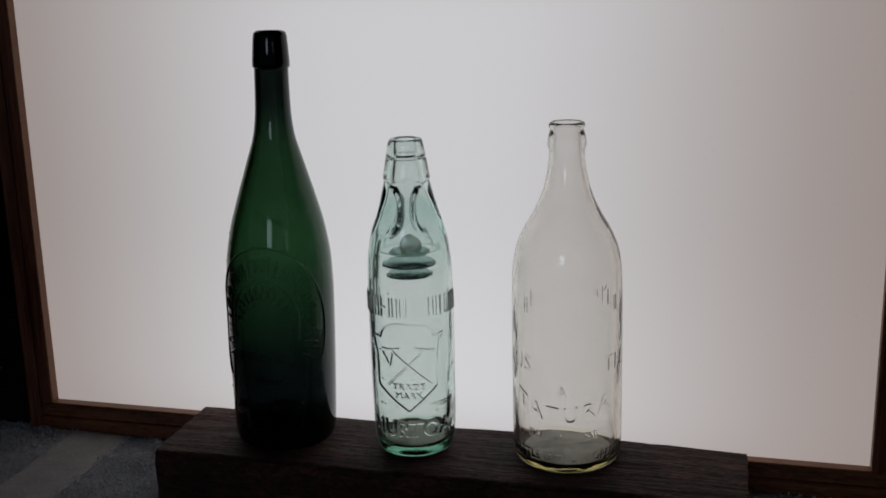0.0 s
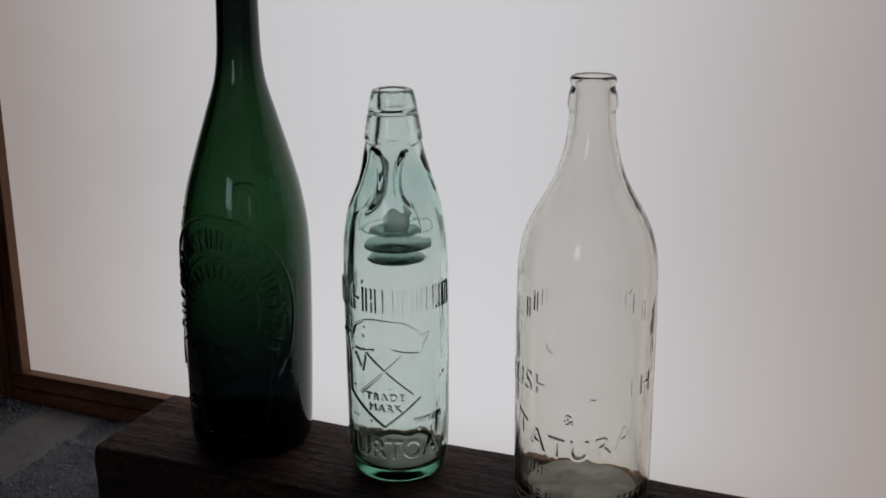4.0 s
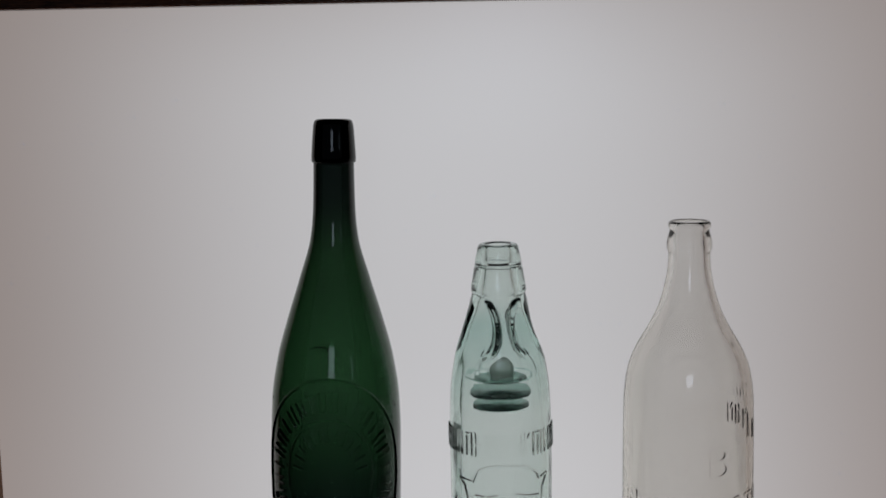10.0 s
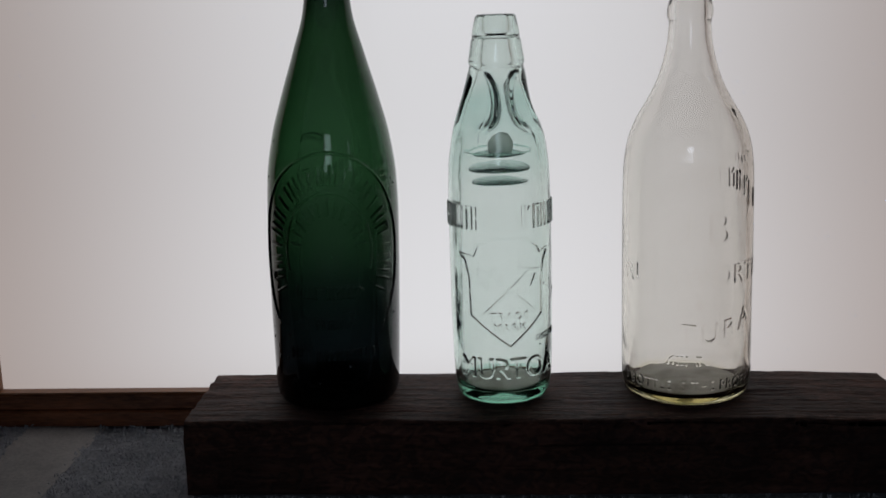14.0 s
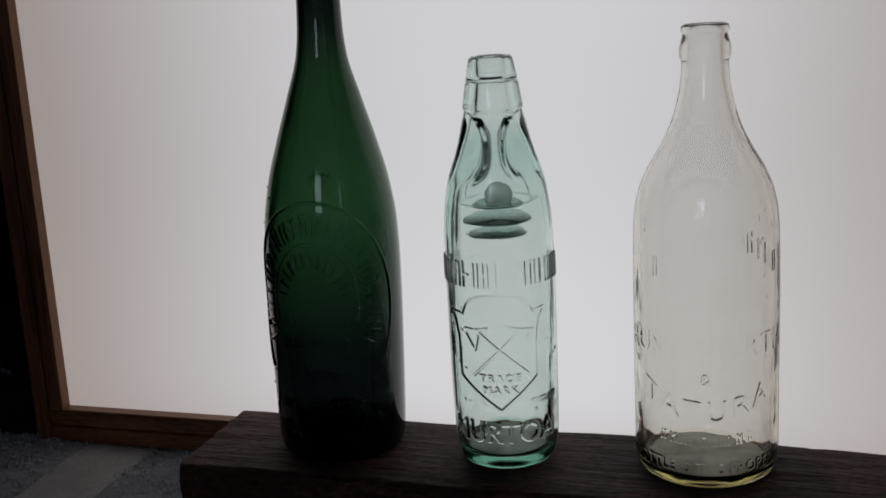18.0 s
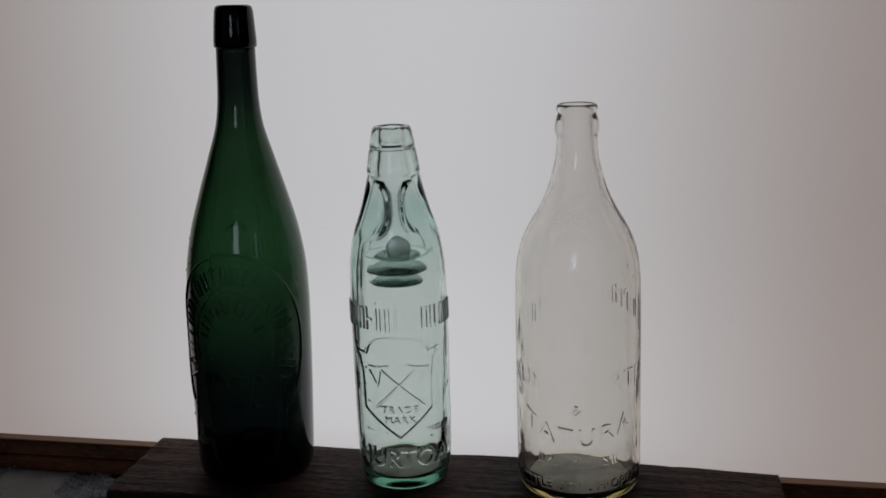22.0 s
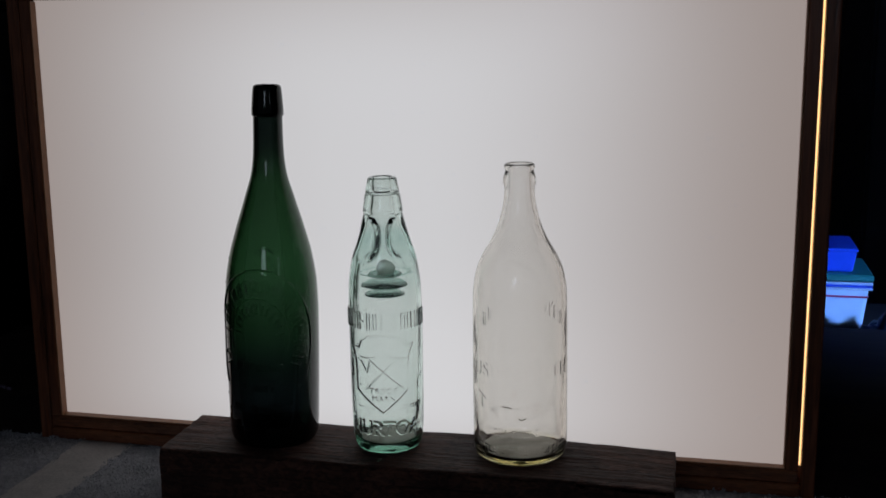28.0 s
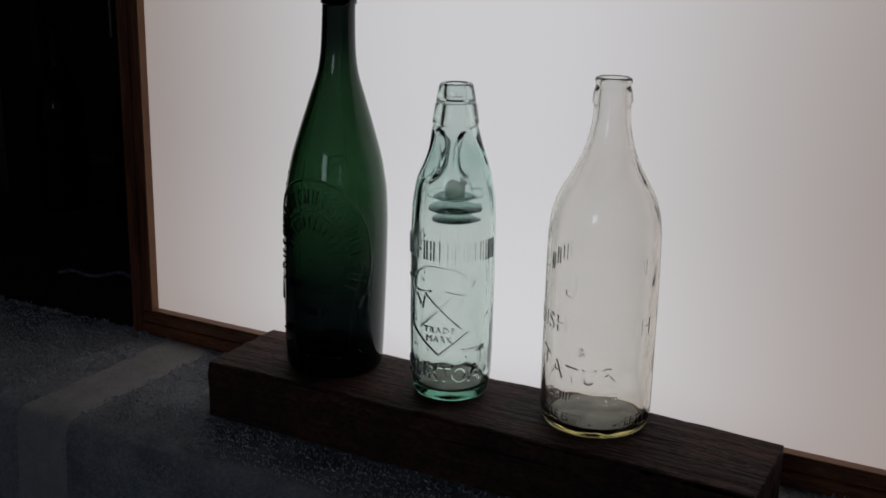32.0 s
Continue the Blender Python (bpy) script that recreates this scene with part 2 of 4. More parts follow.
def old_timber():
    """Weathered hardwood: long fibres, darker growth bands, open checks and a worn sheen."""
    m = material("weathered_timber", (0.05, 0.025, 0.018), 0.7, 0.0, 0.3)
    n, k = m.node_tree.nodes, m.node_tree.links
    b, co = n["Principled BSDF"], n.new("ShaderNodeTexCoord")

    def streak(scale, size, detail, twist, off=(0, 0, 0)):
        mp, tex = n.new("ShaderNodeMapping"), n.new("ShaderNodeTexNoise")
        mp.inputs["Scale"].default_value, mp.inputs["Location"].default_value = scale, off
        tex.inputs["Scale"].default_value, tex.inputs["Detail"].default_value, tex.inputs["Distortion"].default_value = size, detail, twist
        k.new(co.outputs["Object"], mp.inputs["Vector"])
        k.new(mp.outputs["Vector"], tex.inputs["Vector"])
        return tex.outputs["Fac"]

    def ramp(value, stops):
        r = n.new("ShaderNodeValToRGB")
        for i, (p, c) in enumerate(stops):
            e = r.color_ramp.elements[i] if i < 2 else r.color_ramp.elements.new(p)
            e.position, e.color = p, (*c, 1)
        k.new(value, r.inputs["Fac"])
        return r.outputs["Color"]

    def mixed(a, c, kind, fac):
        x = n.new("ShaderNodeMix")
        x.data_type, x.blend_type = "RGBA", kind
        x.inputs["Factor"].default_value = fac
        k.new(a, x.inputs["A"])
        k.new(c, x.inputs["B"])
        return x.outputs["Result"]

    fibre = streak((0.11, 1, 1), 330, 8, 1.0)
    fleck = streak((0.6, 1, 1), 170, 7, 1.6, (5, 1, 0))
    band = streak((0.05, 1, 1), 75, 5, 1.2, (2, 0, 0))
    check = streak((0.045, 1, 1), 130, 4, 0.7, (0, 3, 1))
    patch = streak((1, 1, 1), 16, 5, 0.3)
    tone = ramp(band, [(0.28, (0.042, 0.021, 0.015)), (0.52, (0.062, 0.030, 0.021)), (0.76, (0.094, 0.045, 0.031))])
    tone = mixed(tone, ramp(fibre, [(0.34, (0.55, 0.53, 0.53)), (0.64, (1.3, 1.3, 1.3))]), "MULTIPLY", 0.45)
    tone = mixed(tone, ramp(fleck, [(0.40, (0.42, 0.40, 0.40)), (0.60, (1.35, 1.3, 1.3))]), "MULTIPLY", 0.75)
    tone = mixed(tone, ramp(check, [(0.300, (0.08, 0.08, 0.08)), (0.345, (1, 1, 1))]), "MULTIPLY", 0.65)
    tone = mixed(tone, ramp(patch, [(0.36, (0.55, 0.52, 0.52)), (0.64, (1.5, 1.4, 1.35))]), "MULTIPLY", 0.9)
    k.new(tone, b.inputs["Base Color"])
    height = mixed(ramp(fibre, [(0.3, (0, 0, 0)), (0.7, (0.6, 0.6, 0.6))]), ramp(check, [(0.30, (0, 0, 0)), (0.36, (1, 1, 1))]), "ADD", 0.8)
    bp = n.new("ShaderNodeBump")
    bp.inputs["Strength"].default_value, bp.inputs["Distance"].default_value = 1.0, 0.0016
    k.new(height, bp.inputs["Height"])
    k.new(bp.outputs["Normal"], b.inputs["Normal"])
    return m


TIMBER = old_timber()
TERRY = textured("blue_grey_terry", (0.32, 0.335, 0.37), (0.66, 0.68, 0.71), 0.95, (1, 1, 1), 4, 0.4, 300, 0.001, 0.1, 20)
WEAVE = textured("flat_woven_band", (0.56, 0.555, 0.55), (0.80, 0.785, 0.77), 0.9, (1, 1, 1), 5, 0.6, 420, 0.0008, 0.1, 45)
BOARD = textured("dark_table_board", (0.03, 0.022, 0.018), (0.07, 0.05, 0.04), 0.6, (0.2, 1, 1), 6, 0.3, 40)
WALL = textured("dull_grey_wall", (0.10, 0.10, 0.105), (0.15, 0.15, 0.155), 0.9, (1, 1, 1), 4, 0.2, 25)
# near-black base colour puts the floor's shade into the material
FLOOR = textured("dark_floor", (0.015, 0.017, 0.024), (0.028, 0.031, 0.042), 0.85, (1, 1, 1), 6, 0.3, 15)
LIT = diffuser()
LEAK = glow("warm_light_strip", (1.0, 0.60, 0.25), 1.9)


# ---- mesh helpers ----
def mesh_of(bm, name, material_, smooth=False):
    me = bpy.data.meshes.new(name)
    bm.normal_update()
    bm.to_mesh(me)
    bm.free()
    if smooth:
        me.shade_smooth()
    me.materials.append(material_)
    return me


def part(name, bm, material_, parent=None, label="", smooth=False):
    ob = new(name, mesh_of(bm, name, material_, smooth))
    if parent:
        ob.parent = parent
    if label:
        tagged(ob, label)
    return ob


def thing(name, label, category, at=(0, 0, 0), group="", kind="", turn=(0, 0, 0)):
    ob = new(name)
    ob.empty_display_size = 0.02
    ob.matrix_world = pose(*at, *turn)
    return tagged(ob, label, category, group, kind)


def box(x0, x1, y0, y1, z0, z1, bevel=0.0, bm=None, seg=1):
    bm = bm or bmesh.new()
    m = Matrix.LocRotScale(((x0 + x1) / 2, (y0 + y1) / 2, (z0 + z1) / 2), None, (x1 - x0, y1 - y0, z1 - z0))
    made = bmesh.ops.create_cube(bm, size=1, matrix=m)["verts"]
    if bevel:
        edges = list({e for v in made for e in v.link_edges})
        bmesh.ops.bevel(bm, geom=edges, offset=bevel, segments=seg, affect="EDGES", profile=0.5)
    return bm


def smooth_line(points, steps):
    """A monotone cubic through (height, radius) points given from the bottom up."""
    h = np.array([p[0] for p in points], float)
    r = np.array([p[1] for p in points], float)
    d = np.diff(r) / np.diff(h)
    s = np.zeros(len(h))
    for i in range(1, len(h) - 1):
        if d[i - 1] * d[i] > 0:
            a, b = h[i] - h[i - 1], h[i + 1] - h[i]
            s[i] = 3 * (a + b) / ((2 * b + a) / d[i - 1] + (b + 2 * a) / d[i])
    s[0], s[-1] = d[0], d[-1]
    out = []
    for i in range(len(h) - 1):
        w = h[i + 1] - h[i]
        count = max(2, int(steps * w / (h[-1] - h[0])))
        for j in range(count):
            u = j / count
            out.append((h[i] + u * w, (2 * u**3 - 3 * u**2 + 1) * r[i] + (u**3 - 2 * u**2 + u) * w * s[i]
                        + (-2 * u**3 + 3 * u**2) * r[i + 1] + (u**3 - u**2) * w * s[i + 1]))
    out.append((h[-1], r[-1]))
    return out


def radius_at(line, z):
    return float(np.interp(z, [p[0] for p in line], [p[1] for p in line]))


def lathe(ring_list, seg=120, dent=None):
    """A closed solid turned from a list of (height, radius) that begins and ends on the axis."""
    bm = bmesh.new()
    rings = []
    for z, r in ring_list:
        if r < 1e-6:
            rings.append([bm.verts.new((0, 0, z))])
        else:
            ring = []
            for i in range(seg):
                a = 2 * math.pi * i / seg
                q = r - (dent(a, z, r) if dent else 0.0)
                ring.append(bm.verts.new((q * math.sin(a), -q * math.cos(a), z)))
            rings.append(ring)
    for lo, hi in zip(rings, rings[1:]):
        for i in range(seg):
            j = (i + 1) % seg
            if len(lo) == 1 and len(hi) == 1:
                continue
            if len(lo) == 1:
                bm.faces.new((lo[0], hi[j], hi[i]))
            elif len(hi) == 1:
                bm.faces.new((lo[i], lo[j], hi[0]))
            else:
                bm.faces.new((lo[i], lo[j], hi[j], hi[i]))
    bmesh.ops.recalc_face_normals(bm, faces=bm.faces)
    return bm


def text_triangles(text, height, centre, spacing=1.0, stretch=1.0, arch=0.0, bold=0.0):
    """Flat triangles (along, up) of capitals of that height, set in Blender's own font."""
    cu = bpy.data.curves.new("letters", "FONT")
    cu.body, cu.size, cu.resolution_u, cu.align_x, cu.space_character = text, height / 0.73, 3, "CENTER", spacing
    cu.offset = bold
    ob = bpy.data.objects.new("letters", cu)
    scene.collection.objects.link(ob)
    dg = bpy.context.evaluated_depsgraph_get()
    dg.update()
    me = bpy.data.meshes.new_from_object(ob.evaluated_get(dg))
    me.calc_loop_triangles()
    v = np.array([p.co[:2] for p in me.vertices])
    tris = np.array([t.vertices[:] for t in me.loop_triangles])
    bpy.data.objects.remove(ob)
    bpy.data.curves.remove(cu)
    bpy.data.meshes.remove(me)
    v[:, 0] *= stretch
    v[:, 1] += centre - height / 2 + arch * v[:, 0] ** 2
    return v[tris]


class Relief:
    """Raised work in the glass: a height for every row and column of the front of a bottle."""

    def __init__(self, rows, angles, radius, angle):
        self.y, self.x = np.array(rows), radius * (np.array(angles) - radians(angle))
        self.h = np.zeros((len(self.y), len(self.x)))

    def window(self, x0, x1, y0, y1):
        i = np.nonzero((self.y >= y0) & (self.y <= y1))[0]
        j = np.nonzero((self.x >= x0) & (self.x <= x1))[0]
        if not len(i) or not len(j):
            return None
        si, sj = slice(i[0], i[-1] + 1), slice(j[0], j[-1] + 1)
        return si, sj, self.x[None, sj], self.y[si, None]

    def strokes(self, paths, width, out):
        for path in paths:
            for (x0, y0), (x1, y1) in zip(path, path[1:]):
                m = width
                w = self.window(min(x0, x1) - m, max(x0, x1) + m, min(y0, y1) - m, max(y0, y1) + m)
                if w is None:
                    continue
                si, sj, x, y = w
                dx, dy = x1 - x0, y1 - y0
                u = np.clip(((x - x0) * dx + (y - y0) * dy) / (dx * dx + dy * dy + 1e-12), 0, 1)
                d = np.hypot(x - x0 - u * dx, y - y0 - u * dy)
                q = np.clip((width * 0.75 - d) / (width * 0.5), 0, 1)
                self.h[si, sj] = np.maximum(self.h[si, sj], out * q * q * (3 - 2 * q))
        return self

    def letters(self, tris, out):
        flat = np.zeros_like(self.h)
        for a, b, c in tris:
            w = self.window(min(a[0], b[0], c[0]), max(a[0], b[0], c[0]), min(a[1], b[1], c[1]), max(a[1], b[1], c[1]))
            if w is None:
                continue
            si, sj, x, y = w
            area = (b[0] - a[0]) * (c[1] - a[1]) - (c[0] - a[0]) * (b[1] - a[1])
            if abs(area) < 1e-12:
                continue
            u = ((x - a[0]) * (c[1] - a[1]) - (c[0] - a[0]) * (y - a[1])) / area
            v = ((b[0] - a[0]) * (y - a[1]) - (x - a[0]) * (b[1] - a[1])) / area
            flat[si, sj] = np.maximum(flat[si, sj], (u >= 0) & (v >= 0) & (u + v <= 1))
        flat[1:-1] = (flat[:-2] + 2 * flat[1:-1] + flat[2:]) / 4
        flat[:, 1:-1] = (flat[:, :-2] + 2 * flat[:, 1:-1] + flat[:, 2:]) / 4
        self.h = np.maximum(self.h, out * flat)
        return self


def moulded(foot, outer, upper, radius, angle, work, span=(-112, 118), low=0.002, high=0.15, pitch=0.00031, dent=None, bore=None, seam=None, uneven=0.0004, shift=0.0, worn=0.0):
    """A bottle blown in a mould: foot, outer wall with raised work on its front, then the lip and the inside (upper)."""
    step = pitch / radius
    fine = np.arange(radians(span[0]), radians(span[1]), step)
    back = np.linspace(radians(span[1]), radians(span[0]) + 2 * math.pi, 110)[:-1]
    angles = np.concatenate([fine, back])
    zs = sorted({z for z, r in outer if z < low or z > high} | set(np.arange(low, high, pitch).round(6).tolist()))
    wall = [(z, radius_at(outer, z)) for z in zs]
    rel = Relief(zs, angles, radius, angle)
    work(rel)
    # the raised work is lowered towards the sides, to show evenly from the camera
    rel.h *= 1 - worn * np.clip(np.abs(rel.x) / (radius * 1.2), 0, 1)[None, :] ** 2
    rings = list(foot) + wall + list(upper)
    n0, cols = len(foot), len(angles)
    z = np.array([p[0] for p in rings])[:, None] * np.ones(cols)
    r = np.array([p[1] for p in rings])[:, None] * np.ones(cols)
    # blown glass is never quite round or even
    waver = np.array([[noise.noise(Vector((1.3 * math.cos(a), 1.3 * math.sin(a), p * 22))) for a in angles[::8]] for p, _ in rings[::6]])
    ii = np.clip(np.arange(len(rings)) / 6, 0, len(waver) - 1)
    jj = np.clip(np.arange(cols) / 8, 0, waver.shape[1] - 1)
    tmp = np.stack([np.interp(jj, np.arange(waver.shape[1]), row) for row in waver])
    tmp = np.stack([np.interp(ii, np.arange(len(waver)), tmp[:, j]) for j in range(cols)], 1)
    blend = np.clip(np.minimum(np.arange(cols), cols - 1 - np.arange(cols)) / 40, 0, 1)
    r += 0.00012 * tmp * blend * (r > 0.02)
    r[n0 : n0 + len(wall)] += rel.h
    # the inside follows the mould far less closely than the outside
    first = n0 + len(wall) + (bore or 0)
    flow = np.array([[noise.noise(Vector((2.1 * math.cos(a), 2.1 * math.sin(a), p * 9 + 4))) + 0.2 * noise.noise(Vector((5 * math.cos(a), 5 * math.sin(a), p * 16))) for a in angles[::8]] for p, _ in rings[first:]])
    flow = np.stack([np.interp(jj, np.arange(flow.shape[1]), row) for row in flow])
    seat = np.clip((z[first:] - 0.02) / 0.02, 0, 1) * np.clip((r[first:] - 0.012) / 0.008, 0, 1)
    r[first:] += uneven * flow * blend * seat
    if dent is not None:
        r -= dent(angles[None, :], z, r)
    co = np.stack([r * np.sin(angles), -r * np.cos(angles), z], -1)
    # the bore stands a little off the axis, so one side of the wall is thicker
    co[first:, :, 0] += shift * seat
    co = co.reshape(-1, 3)
    i = np.arange(len(rings) - 1)[:, None] * cols
    j = np.arange(cols)[None, :]
    j2 = (j + 1) % cols
    quads = np.stack([i + j, i + j2, i + cols + j2, i + cols + j], -1).reshape(-1, 4)
    slot = np.zeros(len(quads), np.int32)
    if bore is not None:
        # the inside surface takes the second, untinted material
        slot = (np.repeat(np.arange(len(rings) - 1), cols) >= n0 + len(wall) + bore - 1).astype(np.int32)
    if seam is None:
        return glass_mesh("glass_body", co, quads, slot)
    above = co[quads][:, :, 2].mean(1) > seam
    return glass_mesh("glass_body", co, quads[~above], slot[~above]), glass_mesh("lip", co, quads[above], slot[above])


def glass_mesh(name, co, quads, slot):
    used, back = np.unique(quads, return_inverse=True)
    co, quads = co[used], back.reshape(-1, 4)
    me = bpy.data.meshes.new(name)
    me.vertices.add(len(co))
    me.vertices.foreach_set("co", co.ravel())
    me.loops.add(quads.size)
    me.loops.foreach_set("vertex_index", quads.ravel().astype(np.int32))
    me.polygons.add(len(quads))
    me.polygons.foreach_set("loop_start", np.arange(0, quads.size, 4, dtype=np.int32))
    me.polygons.foreach_set("material_index", slot)
    me.update(calc_edges=True)
    me.shade_smooth()
    return me


def body(made, material_, parent, label, lip_label=""):
    for me, words in zip(made if isinstance(made, tuple) else (made,), (label, lip_label)):
        me.materials.append(material_)
        me.materials.append(BORE)
        ob = new(me.name, me)
        ob.parent = parent
        tagged(ob, words)


def dense(line, step):
    """The same outline with points no farther apart than step."""
    out = [line[0]]
    for (z0, r0), (z1, r1) in zip(line, line[1:]):
        n = max(1, int(math.hypot(z1 - z0, r1 - r0) / step))
        out += [(z0 + (z1 - z0) * i / n, r0 + (r1 - r0) * i / n) for i in range(1, n + 1)]
    return out


def ring_solid(profile, seg=120):
    """A turned ring from a closed outline of (height, radius)."""
    bm = bmesh.new()
    loops = [[bm.verts.new((r * math.sin(2 * math.pi * i / seg), -r * math.cos(2 * math.pi * i / seg), z)) for i in range(seg)] for z, r in profile]
    for p, q in zip(loops, loops[1:] + loops[:1]):
        for i in range(seg):
            j = (i + 1) % seg
            bm.faces.new((p[i], p[j], q[j], q[i]))
    bmesh.ops.recalc_face_normals(bm, faces=bm.faces)
    return bm


def oval(half_wide, half_high, mid, start, stop, n=40):
    return [(half_wide * math.sin(radians(start + (stop - start) * i / n)), mid + half_high * math.cos(radians(start + (stop - start) * i / n))) for i in range(n + 1)]


def bars(count, pitch, high, mid, seed, arch=0.0):
    """Plain upright strokes, two to a place, that stand in for a name."""
    rnd = random.Random(seed)
    paths = []
    for i in range(count):
        x = (i - (count - 1) / 2 + rnd.uniform(-0.13, 0.13)) * pitch
        y = mid + arch * x * x
        w = pitch * rnd.uniform(0.18, 0.30)
        paths.append([(x - w, y - high / 2), (x - w, y + high / 2)])
        if rnd.random() < 0.75:
            paths.append([(x + w, y - high / 2), (x + w, y + high / 2)])
        if rnd.random() < 0.5:
            paths.append([(x - w, y + high / 2 * rnd.choice((0, 0.95))), (x + w, y + high / 2 * rnd.choice((0, 0.95)))])
    return paths


def seeds(w, count, x0, x1, y0, y1, seed, tall=0.45):
    """Tiny blisters and specks scattered in old glass."""
    rnd = random.Random(seed)
    for _ in range(count):
        x, y, q = rnd.uniform(x0, x1), rnd.uniform(y0, y1), rnd.uniform(0.0006, 0.0014)
        w.strokes([[(x, y), (x + rnd.uniform(-0.0008, 0.0008), y + rnd.uniform(0, 0.0008))]], q, q * tall)


# ---- the room ----
def room():
    def wall(name, x0, x1, y0, y1, z0, z1, m=WALL, label="dull grey painted wall of a dim shed"):
        ob = part(name, box(x0, x1, y0, y1, z0, z1), m)
        return tagged(ob, label, "wall", "", "structure")

    wall("wall_north", -2.6, 3.2, 5.2, 5.35, -0.76, 1.9)
    wall("wall_west", -2.75, -2.6, -1.8, 5.35, -0.76, 1.9)
    east = wall("wall_east", 3.2, 3.35, -1.8, 5.35, -0.76, 0.84, WALL, "dull grey painted wall with two small openings added for lamps")
    for y0, y1, z0, z1 in ((-1.8, 5.35, 1.55, 1.9), (-1.8, -1.78, 0.84, 1.55), (-1.42, 2.42, 0.84, 1.55), (2.78, 5.35, 0.84, 1.55), (-1.78, -1.42, 1.20, 1.55), (2.42, 2.78, 0.84, 1.19)):
        part("wall_section", box(3.2, 3.35, y0, y1, z0, z1), WALL, east)
    # unseen windows, added only to house the two helper lamps
    for number, y, z in ((1, -1.60, 1.02), (2, 2.60, 1.37)):
        w = thing("window_%d" % number, "small square window added round a helper lamp", "window", (3.275, y, z), "", "structure")
        for y0, y1, z0, z1 in ((-0.18, 0.18, -0.18, -0.16), (-0.18, 0.18, 0.16, 0.18), (-0.18, -0.16, -0.16, 0.16), (0.16, 0.18, -0.16, 0.16)):
            part("window_frame", box(-0.02, 0.02, y0, y1, z0, z1), WALL, w)
        pane = part("pane", box(-0.003, 0.003, -0.16, 0.16, -0.16, 0.16), BORE, w)
        pane.visible_shadow = False
    south = tagged(new("wall_south", mesh_of(box(-2.75, -2.2, -1.95, -1.8, -0.76, 1.9), "wall_south", WALL)), "dull grey painted wall with a wide opening added for the fill lamp", "wall", "", "structure")
    for x0, x1, z0, z1 in ((2.4, 3.35, -0.76, 1.9), (-2.2, 2.4, 1.5, 1.9)):
        part("wall_section", box(x0, x1, -1.95, -1.8, z0, z1), WALL, south)
    tagged(part("floor", box(-2.75, 3.35, -1.95, 5.35, -0.86, -0.76), FLOOR), "floor coloured dark blue-black to hold its shade", "floor", "", "structure")
    tagged(part("ceiling", box(-2.75, 3.35, -1.95, 5.35, 1.9, 2.0), WALL), "plain dull grey shed ceiling", "ceiling", "", "structure")


room()


# ---- table and towel ----
def table():
    t = thing("table", "dark wooden work table under the towel", "table", (0.18, 0.17, -0.76))
    part("tabletop", box(-0.95, 1.05, -0.215, 0.55, 0.722, 0.752, 0.004), BOARD, t)
    for x in (-0.9, 1.0):
        for y in (-0.17, 0.5):
            part("leg", box(x - 0.03, x + 0.03, y - 0.03, y + 0.03, 0, 0.722, 0.003), BOARD, t)


EDGE = -0.052


